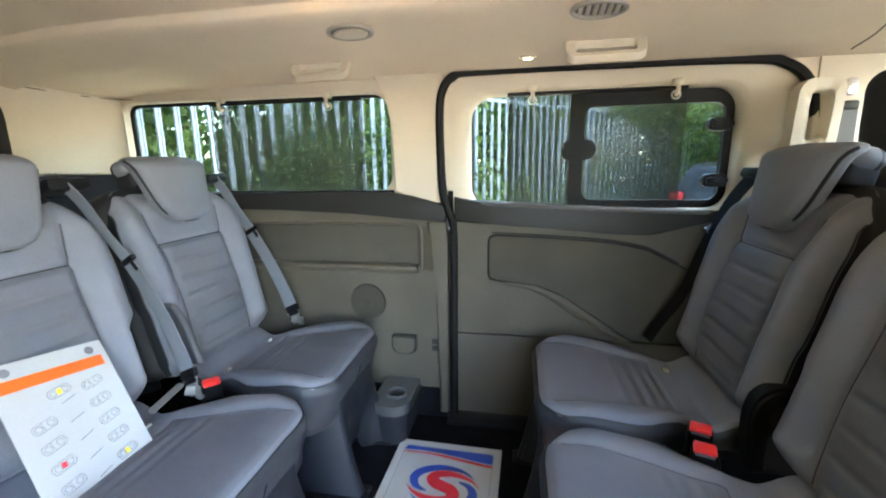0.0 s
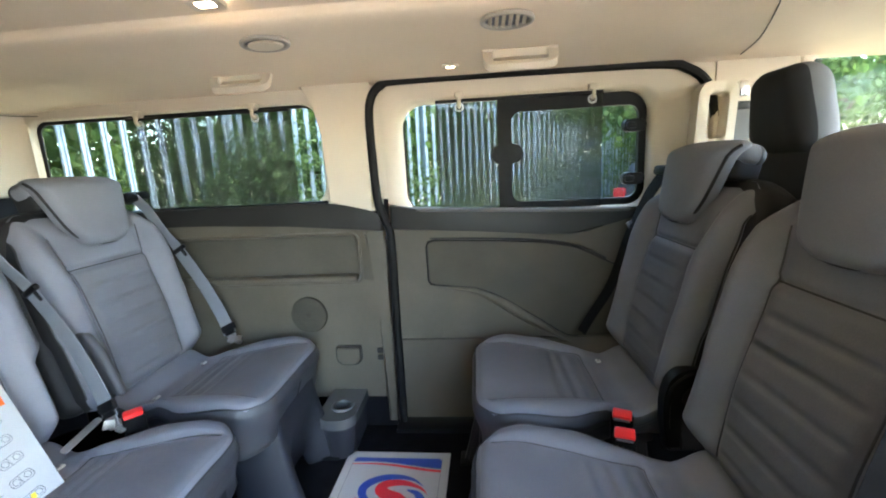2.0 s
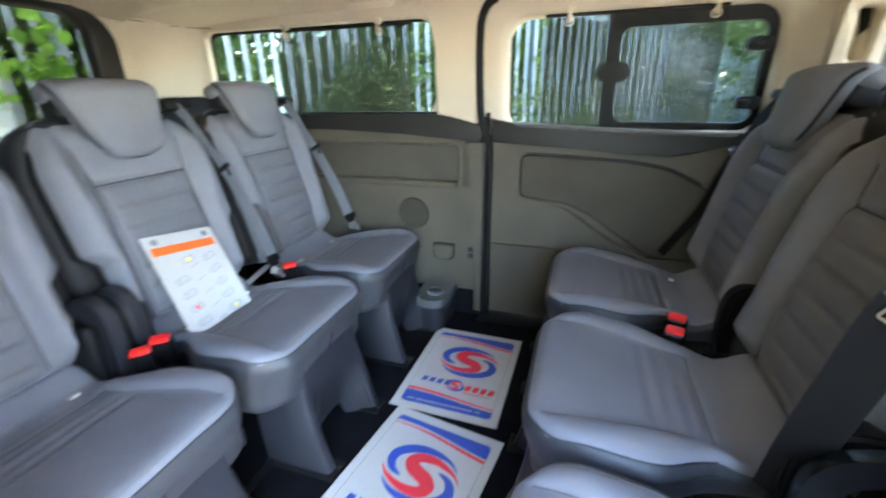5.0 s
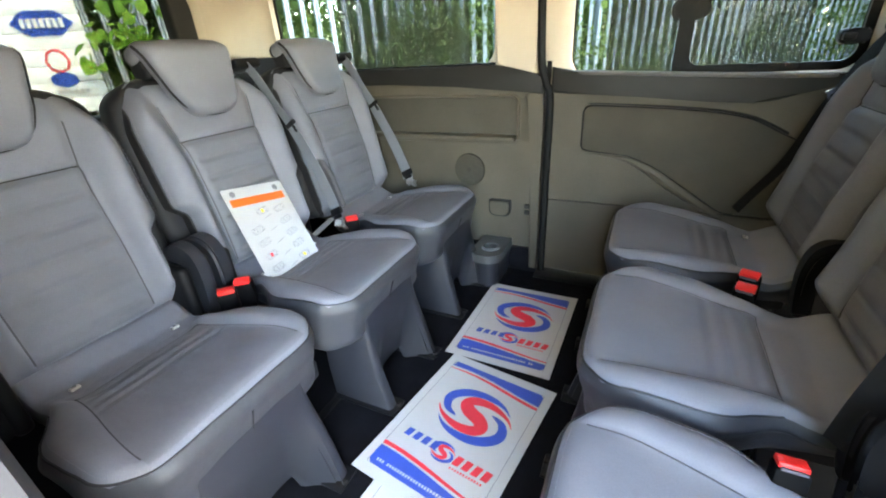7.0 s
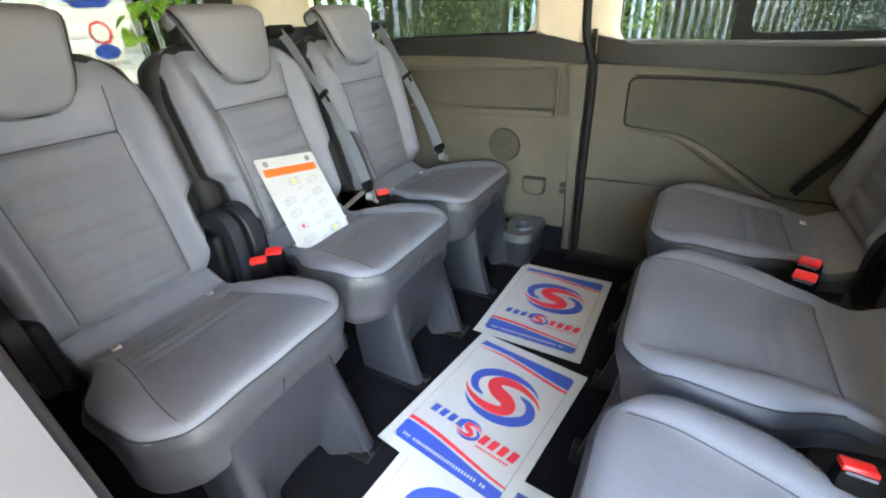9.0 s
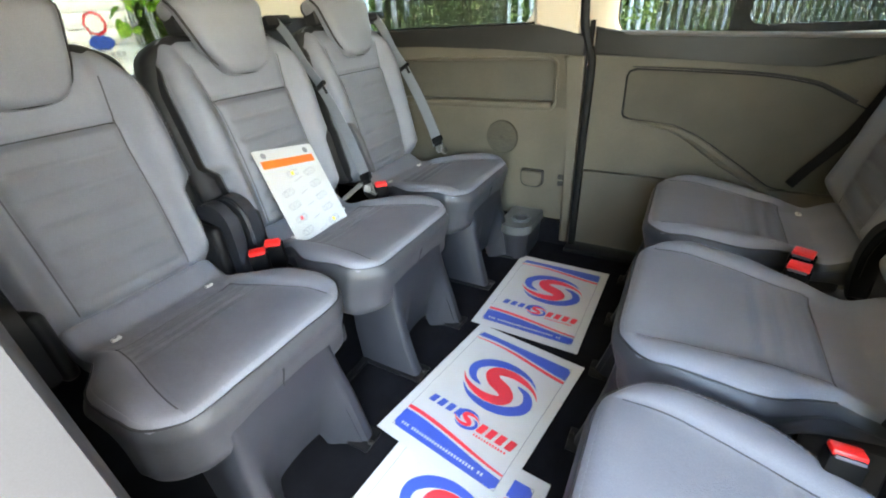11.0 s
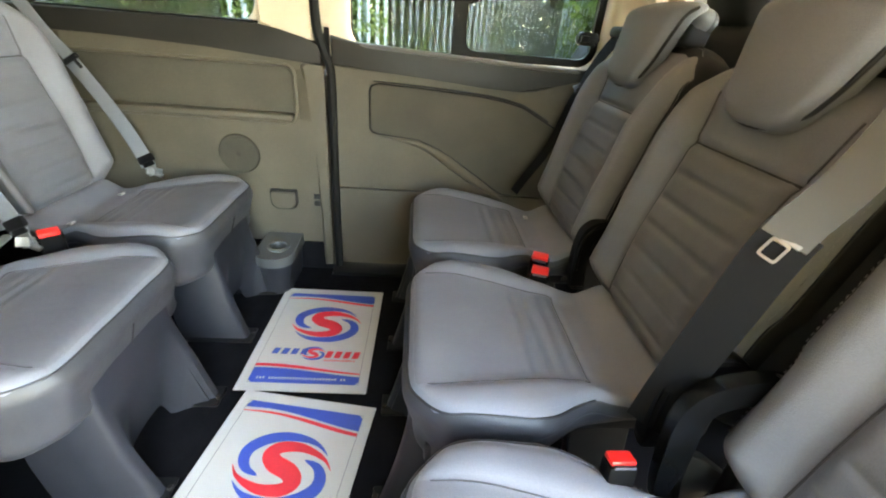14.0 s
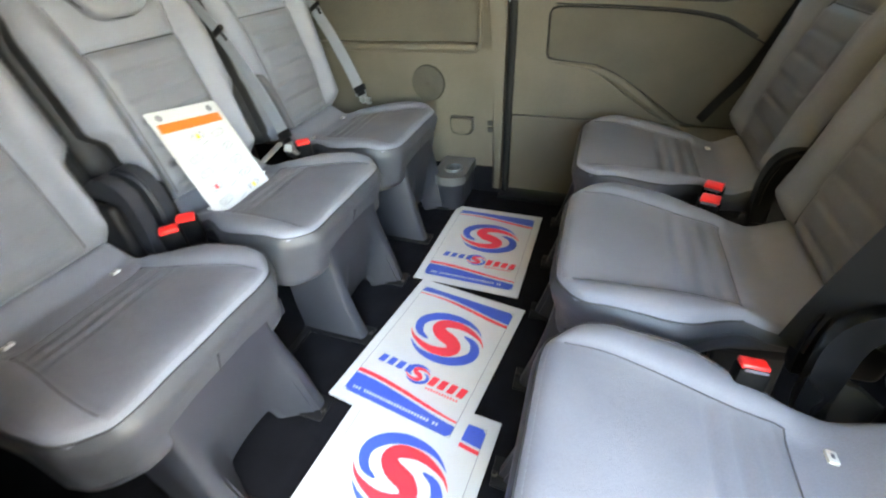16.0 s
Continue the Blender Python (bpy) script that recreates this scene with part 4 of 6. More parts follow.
    part("skirt_slot", bm, PLASTIC_BLACK, seat, "black slot in the skirt")
    return seat


def add_arm(seat, s, mat, back_by=0.0):
    """Hinge cover on one side, s = -1 or 1 in the seat's own y."""
    bm = bmesh.new()
    edge, back = [(-0.118, 0, 0.33), (-0.108, 0, 0.40), (-0.107, 0, 0.46), (-0.12, 0, 0.505), (-0.155, 0, 0.528), (-0.205, 0, 0.526), (-0.245, 0, 0.495)], [(-0.235, 0.475), (-0.20, 0.488), (-0.168, 0.486), (-0.150, 0.468), (-0.145, 0.44), (-0.148, 0.40), (-0.158, 0.33)]
    arc = [(p.x, p.z) for p in spline(edge, 5)] + back
    prism(bm, arc, lambda u, v, d: (u - back_by, s * (0.206 + d), v - 0.4 * back_by), 0.0, 0.03, 0.011, 3)
    arm = part("hinge_arm", bm, mat, seat, "black plastic hinge cover")
    bm = bmesh.new()
    rim = [(p.x - 0.008, p.z - 0.012) for p in spline(edge[1:], 5)]
    tube(bm, [(x - back_by, s * 0.237, z - 0.4 * back_by) for x, z in rim], 0.006, 6)
    part("arm_rib", bm, mat, arm)
    bm = bmesh.new()
    box(bm, -0.195 - 0.9 * back_by, s * 0.189, 0.395 - 0.6 * back_by, 0.12, 0.034, 0.17, 0.016, None, 4)
    part("hinge_block", bm, PLASTIC_BLACK, seat, "black hinge block")
    bm = bmesh.new()
    bmesh.ops.create_cone(bm, cap_ends=True, segments=20, radius1=0.028, radius2=0.026, depth=0.008)
    bmesh.ops.rotate(bm, matrix=Matrix.Rotation(radians(90), 3, "X"), verts=bm.verts)
    bmesh.ops.translate(bm, vec=(-0.172 - back_by, s * 0.235, 0.46 - 0.4 * back_by), verts=bm.verts)
    part("hinge_cap", bm, PLASTIC_DARK, arm, "dark round hinge cap")


def add_arch(seat, s):
    """Glossy arched hinge cover of a rear-facing seat, on one side of it."""
    outer = spline([(-0.128, 0, 0.27), (-0.110, 0, 0.33), (-0.101, 0, 0.40), (-0.096, 0, 0.455), (-0.102, 0, 0.492), (-0.122, 0, 0.520), (-0.160, 0, 0.538), (-0.215, 0, 0.545), (-0.270, 0, 0.535)], 6)
    rings = []
    bm = bmesh.new()
    for i, p in enumerate(outer):
        t = (outer[min(i + 1, len(outer) - 1)] - outer[max(i - 1, 0)]).normalized()
        inward = Vector((t.z, 0, -t.x)) * -1
        wide = 0.036 + 0.006 * math.sin(math.pi * i / (len(outer) - 1))
        ring = []
        for w, d in ((0.0, 0.206), (0.002, 0.228), (0.009, 0.237), (0.016, 0.238), (0.022, 0.233), (wide, 0.230), (wide + 0.003, 0.225), (wide + 0.003, 0.206)):
            q = p + inward * w
            ring.append(bm.verts.new((q.x, s * d, q.z)))
        rings.append(ring)
    for r0, r1 in zip(rings, rings[1:]):
        for i in range(len(r0)):
            bm.faces.new((r0[i], r0[(i + 1) % len(r0)], r1[(i + 1) % len(r0)], r1[i]))
    bm.faces.new(rings[0])
    bm.faces.new(rings[-1][::-1])
    arch = part("hinge_arch", bm, ARCH_BLACK, seat, "glossy black arched hinge cover", auto=50)
    bm = bmesh.new()
    prism(bm, [(-0.135, 0.29), (-0.200, 0.29), (-0.215, 0.352), (-0.170, 0.385), (-0.142, 0.40)], lambda u, v, d: (u, s * (0.206 + d), v), 0.0, 0.016, 0.004, 2)
    part("hinge_plate", bm, PLASTIC_DARK, arch, "dark grey hinge plate")
    bm = bmesh.new()
    bmesh.ops.create_cone(bm, cap_ends=True, segments=10, radius1=0.004, radius2=0.003, depth=0.006)
    bmesh.ops.rotate(bm, matrix=Matrix.Rotation(radians(90), 3, "X"), verts=bm.verts)
    bmesh.ops.translate(bm, vec=(-0.160, s * 0.224, 0.380), verts=bm.verts)
    part("bolt", bm, STEEL_DULL, arch, "small bright bolt")
    bm = bmesh.new()
    box(bm, -0.245, s * 0.192, 0.395, 0.10, 0.024, 0.17, 0.010, None, 3)
    part("hinge_block", bm, PLASTIC_BLACK, seat, "black hinge block")


def add_flap(seat, s):
    """Leather flap over the hinge."""
    pad("hinge_flap", (0.034, 0.012, 0.085), 0.0115, (6, 2, 10), lambda x, y, z: (-0.118 + x * (1 - 0.5 * smooth01((z - 0.03) / 0.06)) - 0.30 * (z + 0.085) - 0.9 * max(0.0, z - 0.02) ** 2, s * (0.222 + y), z + 0.525), FLAP, seat, "dark grey leather hinge flap")


seat = build_seat()
LABEL_REAR = "grey leather passenger seat on a plastic pedestal"
LABEL_FRONT = "grey leather rear-facing seat on a pedestal"
seat.matrix_basis = pose(-0.55, 0.81, 0)
tagged(seat, LABEL_REAR + ", holding a card", "car seat", group="passenger seats")
row = [seat]
hinge_step = 0.03
front_seat = build_seat()
front_seat.matrix_basis = pose(0.525, 1.29, 0, 0, 0, 180)
tagged(front_seat, LABEL_FRONT + " by the sliding door", "car seat", group="passenger seats")
row.append(tagged(copy_thing(front_seat, pose(-0.55, 1.31, 0)), LABEL_REAR + " beside the wall"))
row.append(tagged(copy_thing(seat, pose(-0.55, 0.31, 0)), LABEL_REAR + " by the doorway"))
row.append(front_seat)
for y, words in ((0.79, " between two others"), (0.29, " by the doorway")):
    row.append(tagged(copy_thing(front_seat, pose(0.525, y, 0, 0, 0, 180)), LABEL_FRONT + words))
for k, sides in ((0, (-1,)), (2, (1,))):
    for s_ in sides:
        add_arm(row[k], s_, PLASTIC_GREY)
add_flap(row[1], -1)
add_arm(row[3], 1, PLASTIC_BLACK, 0.05)
add_arm(row[4], 1, PLASTIC_BLACK)
add_arch(row[5], -1)
add_arm(row[2], -1, PLASTIC_BLACK, 0.02)

# the rear-facing seats keep one anchor tag each, the middle one none
for k, kept in ((3, -1), (4, 0), (5, -1)):
    for c in list(row[k].children):
        if c.name.startswith("anchor_tag") and (not kept or c.data.vertices[0].co.y * kept < 0):
            for d in list(c.children):
                bpy.data.objects.remove(d)
            bpy.data.objects.remove(c)

# ---- seat belts ----


HANG = [(-0.315, 0.186, 0.925), (-0.288, 0.197, 0.882), (-0.262, 0.214, 0.81), (-0.225, 0.231, 0.737), (-0.155, 0.232, 0.61), (-0.090, 0.215, 0.49), (-0.060, 0.200, 0.425)]
TIGHT = [(-0.335, 0.20, 0.925), (-0.325, 0.235, 0.86), (-0.32, 0.262, 0.76), (-0.30, 0.268, 0.62), (-0.26, 0.26, 0.50), (-0.23, 0.25, 0.40)]
WALL = [(-0.325, 0.205, 0.925), (-0.295, 0.235, 0.86), (-0.268, 0.25, 0.786), (-0.240, 0.252, 0.715), (-0.192, 0.252, 0.566), (-0.125, 0.25, 0.451), (-0.095, 0.245, 0.40)]
LAID = [(-0.325, 0.172, 0.93), (-0.285, 0.20, 0.87), (-0.215, 0.235, 0.79), (-0.150, 0.256, 0.725), (-0.125, 0.252, 0.60), (-0.112, 0.24, 0.48), (-0.11, 0.225, 0.38)]


def seat_belt(m, side, strap_mat, label, way=HANG, across=(1.0, -0.2, 0.1), tongue=None):
    """A belt that comes out of a shoulder box and runs down beside the back."""
    belt = empty("seat_belt", m)
    tagged(belt, label, "seat belt", group="seat belts")
    s = side
    bm = bmesh.new()
    box(bm, 0, 0, 0, 0.075, 0.10, 0.03, 0.010, pose(way[0][0] - 0.02, s * way[0][1], way[0][2], 0, -14, 0))
    part("shoulder_box", bm, PLASTIC_BLACK, belt, "black plastic belt outlet")
    pts = spline([(x, s * y, z) for x, y, z in way], 6)
    ac = Vector((across[0], s * across[1], across[2]))
    bm = bmesh.new()
    cut = 19 if way is LAID else len(pts)
    ribbon(bm, pts[:cut], [ac] * cut, 0.05 if way is LAID else 0.047)
    part("strap", bm, strap_mat, belt, "woven belt strap")
    if way is LAID:
        bm = bmesh.new()
        low = [p + Vector((-0.002, 0, 0)) for p in pts[cut - 2:]]
        ribbon(bm, low, [ac] * len(low), 0.058)
        part("strap_sleeve", bm, WEBBING_DARK, belt, "black sleeve of the lower strap")
    if way is HANG:
        bm = bmesh.new()
        ribbon(bm, [p + Vector((-0.014, s * 0.008, 0.0)) for p in pts[18:]], [ac] * len(pts[18:]), 0.047)
        part("strap_return", bm, strap_mat, belt)
        d = (pts[20] - pts[16]).normalized()
        a_ = (ac - d * ac.dot(d)).normalized()
        n_ = d.cross(a_)
        gm = Matrix(((a_.x, n_.x, d.x, pts[18].x), (a_.y, n_.y, d.y, pts[18].y), (a_.z, n_.z, d.z, pts[18].z), (0, 0, 0, 1)))
        bm = bmesh.new()
        box(bm, 0, 0, 0, 0.062, 0.014, 0.016, 0.005, gm)
        box(bm, 0.012, 0, 0.018, 0.014, 0.008, 0.03, 0.003, gm)
        part("strap_guide", bm, PLASTIC_BLACK, belt, "black strap guide")
        bm = bmesh.new()
        box(bm, 0, 0, 0, 0.05, 0.004, 0.022, 0.0015, pose(-0.048, s * 0.196, 0.412, 0, 20, s * 60))
        box(bm, 0, 0, 0, 0.02, 0.02, 0.01, 0.004, pose(-0.032, s * 0.192, 0.402, 0, 20, 0))
        part("anchor_plate", bm, STEEL_DULL, belt, "dull metal anchor plate")
        d = (pts[-1] - pts[-5]).normalized()
        a_ = (ac - d * ac.dot(d)).normalized()
        n_ = d.cross(a_)
        tm = Matrix(((a_.x, n_.x, d.x, pts[-4].x), (a_.y, n_.y, d.y, pts[-4].y), (a_.z, n_.z, d.z, pts[-4].z), (0, 0, 0, 1)))
        bm = bmesh.new()
        box(bm, 0, 0, 0, 0.058, 0.013, 0.026, 0.005, tm)
        box(bm, 0, 0, 0.018, 0.044, 0.010, 0.016, 0.004, tm)
        latch = part("latch_grip", bm, PLASTIC_BLACK, belt, "black plastic tongue grip")
        bm = bmesh.new()
        frame_panel(bm, round_rect(-0.019, 0.019, 0.020, 0.056, 0.006, 3), round_rect(-0.009, 0.009, 0.036, 0.046, 0.004, 3), lambda u, v, d: tm @ Vector((u, d, v)), -0.0015, 0.0015)
        part("latch_plate", bm, STEEL_DULL, latch, "dull metal latch plate")
    if tongue == "plate":
        bm = bmesh.new()
        prism(bm, round_rect(-0.0105, 0.0105, -0.046, 0.046, 0.008, 4), lambda u, v, d: (u, v, d), -0.0012, 0.0012, 0.0008, 1)
        bmesh.ops.transform(bm, matrix=pose(-0.100, 0.160, 0.408, 20, 10, -8), verts=bm.verts)
        part("tongue", bm, STEEL_DULL, belt, "dull metal belt tongue")
    elif tongue == "hung":
        tip = pts[cut - 1]
        d = (pts[cut - 4] - tip).normalized()
        a_ = (ac - d * ac.dot(d)).normalized()
        n_ = d.cross(a_)
        gm = Matrix(((a_.x, n_.x, d.x, tip.x), (a_.y, n_.y, d.y, tip.y), (a_.z, n_.z, d.z, tip.z), (0, 0, 0, 1)))
        bm = bmesh.new()
        frame_panel(bm, round_rect(-0.016, 0.016, -0.040, 0.0, 0.006, 3), round_rect(-0.0118, 0.0118, -0.0355, -0.006, 0.003, 3), lambda u, v, d: (u, d, v), -0.0015, 0.0015)
        box(bm, 0, 0, 0.004, 0.052, 0.004, 0.009, 0.001)
        bmesh.ops.transform(bm, matrix=gm @ Matrix.Scale(0.68, 4), verts=bm.verts)
        part("tongue", bm, STEEL_DULL, belt, "bright metal belt tongue")
    elif tongue:
        bm = bmesh.new()
        frame_panel(bm, round_rect(-0.019, 0.019, -0.030, 0.014, 0.006, 3), round_rect(-0.009, 0.009, -0.020, 0.004, 0.004, 3), lambda u, v, d: (u, d, v), 0.0, 0.003)
        box(bm, 0, 0.0015, 0.018, 0.046, 0.004, 0.01, 0.001)
        bmesh.ops.transform(bm, matrix=tongue, verts=bm.verts)
        t_ = part("tongue", bm, CHROME, belt, "bright metal belt tongue")
    return belt


seat_belt(pose(-0.55, 1.31, 0), 1, WEBBING, "grey seat belt hanging beside the rear seat back")
seat_belt(pose(-0.55, 0.81, 0), 1, WEBBING, "grey seat belt hanging beside the rear seat back", tongue="plate")
seat_belt(pose(-0.55, 0.31, 0), -1, WEBBING_DARK, "dark seat belt lying beside the rear seat back", TIGHT, (0.3, 1, 0))
seat_belt(pose(0.525, 1.29, 0, 0, 0, 180), -1, WEBBING_DARK, "dark seat belt tight beside the sliding door", WALL, (0.3, 1.0, 0), pose(-0.252, -0.262, 0.76, 0, 25, 0) @ Matrix.Scale(0.6, 4))
seat_belt(pose(0.525, 0.79, 0, 0, 0, 180), 1, WEBBING_MID, "grey seat belt with a bright tongue on the seat edge", LAID, (-0.7, 0.7, 0.0), "hung")

# ---- buckles ----


def buckle(m, label, group="belt buckles", size=1.18):
    b = empty("belt_buckle", m @ Matrix.Scale(size, 4))
    tagged(b, label, "belt buckle", group=group)
    bm = bmesh.new()
    box(bm, 0, 0, -0.034, 0.026, 0.040, 0.062, 0.006)
    part("housing", bm, BUCKLE_BLACK, b)
    bm = bmesh.new()
    box(bm, 0.001, 0, -0.001, 0.021, 0.034, 0.010, 0.003)
    part("release_button", bm, RED, b, "red release button")
    bm = bmesh.new()
    box(bm, -0.012, 0, -0.003, 0.003, 0.028, 0.004)
    part("slot", bm, INK_DARK, b)
    bm = bmesh.new()
    box(bm, 0, 0, -0.13, 0.014, 0.030, 0.14, 0.004)
    part("stalk", bm, PLASTIC_BLACK, b)
    return b


for p, r in (((-0.596, 0.528, 0.418), (0, 8, -40)), ((-0.592, 0.576, 0.422), (0, 10, -50)), ((-0.566, 1.024, 0.430), (0, 10, -44)),
             ((0.585, 1.036, 0.414), (0, -14, 68)), ((0.570, 0.975, 0.409), (0, -14, 72)), ((0.549, 0.478, 0.418), (2, 12, 92))):
    buckle(pose(*p, *r), size=1.05 if p[1] < 0.5 else 1.18, label="black belt buckle with a red button between the seats")

# ---- the card on the middle seat ----
card = empty("instruction_card")
TL, BL, W_ = Vector((-0.752, 0.700, 0.612)), Vector((-0.594, 0.657, 0.376)), 0.208
up = (TL - BL).normalized()
side = Vector((-0.02, 1.0, 0.0))
side = (side - up * side.dot(up)).normalized()
nrm = side.cross(up).normalized()
CM = Matrix((( side.x, up.x, nrm.x, BL.x), (side.y, up.y, nrm.y, BL.y), (side.z, up.z, nrm.z, BL.z), (0, 0, 0, 1)))
card.matrix_basis = CM
tagged(card, "white laminated instruction card with an orange band on the seat", "card")
H_ = (TL - BL).length


def flat(name, loop, z0, z1, mat, parent, label=""):
    bm = bmesh.new()
    prism(bm, loop, lambda u, v, d: (u, v, d), z0, z1)
    return part(name, bm, mat, parent, label, smooth=False)


flat("sheet", round_rect(0, W_, 0, H_, 0.006, 3), 0, 0.0012, CARD, card)
flat("orange_band", [(0.012, H_ - 0.058), (W_ - 0.012, H_ - 0.058), (W_ - 0.012, H_ - 0.034), (0.012, H_ - 0.034)], 0.0012, 0.0017, INK_ORANGE, card, "orange band")
for k in (0.03, W_ - 0.03):
    flat("round_mark", [(k + 0.009 * math.cos(a * 0.35), H_ - 0.018 + 0.009 * math.sin(a * 0.35)) for a in range(18)], 0.0012, 0.0017, INK_MID, card)


def car_sketch(cx, cy, ang, fill):
    """A small outlined shape with two round ends."""
    bm = bmesh.new()
    rot = Matrix.Rotation(radians(ang), 3, "Z")
    loop = [Vector((u, v, 0)) for u, v in round_rect(-0.021, 0.021, -0.009, 0.009, 0.007, 4)]
    tube(bm, [rot @ p + Vector((cx, cy, 0.0014)) for p in loop], 0.0007, 4, True)
    for dx in (-0.011, 0.011):
        tube(bm, [rot @ Vector((dx + 0.006 * math.cos(t * 0.63), 0.006 * math.sin(t * 0.63), 0)) + Vector((cx, cy, 0.0014)) for t in range(10)], 0.0007, 4, True)
    tube(bm, [rot @ Vector((-0.003, -0.009, 0)) + Vector((cx, cy, 0.0014)), rot @ Vector((-0.003, 0.009, 0)) + Vector((cx, cy, 0.0014))], 0.0006, 4)
    part("sketch", bm, SKETCH, card)
    if fill:
        bm = bmesh.new()
        box(bm, cx, cy, 0.0016, 0.009, 0.011, 0.0006)
        part("colour_mark", bm, fill, card)


for r_ in range(5):
    y_ = H_ - 0.088 - 0.041 * r_
    for c_ in range(2):
        if r_ == 0 and c_ == 0:
            car_sketch(0.095, y_ + 0.004, 10, INK_YELLOW)
        else:
            car_sketch(0.05 + 0.105 * c_, y_ - 0.01 * (1 - c_), 14, INK_YELLOW if (r_, c_) == (4, 1) else (INK_RED if (r_, c_) == (3, 0) else None))
    bm = bmesh.new()
    tube(bm, [(0.09, y_ - 0.022, 0.0014), (0.118, y_ - 0.012, 0.0014)], 0.0009, 4)
    part("pointer_line", bm, SKETCH, card)

# ---- paper floor mats ----
MW, MH = 0.356, 0.488


def strip(pts, widths):
    """Outline of a tapering band along points."""
    pts = [Vector((p[0], p[1], 0)) for p in pts]
    left, right = [], []
    for i, p in enumerate(pts):
        t = (pts[min(i + 1, len(pts) - 1)] - pts[max(i - 1, 0)]).normalized()
        n = Vector((-t.y, t.x, 0))
        left.append(p + n * widths[i] / 2)
        right.append(p - n * widths[i] / 2)
    return left, right


def band(name, pts, widths, mat, parent, z=0.0008, dz=0.0005):
    left, right = strip(pts, widths)
    verts = [(p.x, p.y, h) for h in (z, z + dz) for p in left + right]
    n = len(left)
    faces = []
    for i in range(n - 1):
        faces += [(2 * n + i, 2 * n + i + 1, 3 * n + i + 1, 3 * n + i), (i, n + i, n + i + 1, i + 1), (i, i + 1, 2 * n + i + 1, 2 * n + i), (n + i, 3 * n + i, 3 * n + i + 1, n + i + 1)]
    return link_mesh(name, verts, faces, mat, smooth=False, parent=parent)


def swirl(cx, cy, s, parent, z=0.0008):
    """Two blue crescents wound round a red bend whose tails run out between them."""
    rx, ry = 0.100 * s, 0.080 * s
    crescent = ((-0.42, -0.30), (-0.72, -0.16), (-0.88, 0.14), (-0.84, 0.46), (-0.56, 0.76), (-0.15, 0.92), (0.30, 0.90), (0.62, 0.76), (0.86, 0.52))
    bend = ((1.04, 0.10), (0.86, 0.36), (0.55, 0.55), (0.18, 0.64), (-0.20, 0.56), (-0.36, 0.33), (-0.20, 0.10), (0, 0))
    bend = bend + tuple((-u, -v) for u, v in bend[-2::-1])
    for f in (1, -1):
        way = spline([(cx + f * rx * u, cy + f * ry * v, 0) for u, v in crescent], 5)
        n = len(way)
        band("blue_crescent", [(p.x, p.y) for p in way], [s * (0.001 + 0.027 * math.sin(math.pi * (i / (n - 1)) ** 0.75) ** 1.1) for i in range(n)], INK_BLUE, parent, z)
    way = spline([(cx + rx * u, cy + ry * v, 0) for u, v in bend], 5)
    n = len(way)
    band("red_bend", [(p.x, p.y) for p in way], [s * (0.001 + 0.037 * math.sin(math.pi * i / (n - 1)) ** 1.2) for i in range(n)], INK_RED, parent, z + 0.0002)


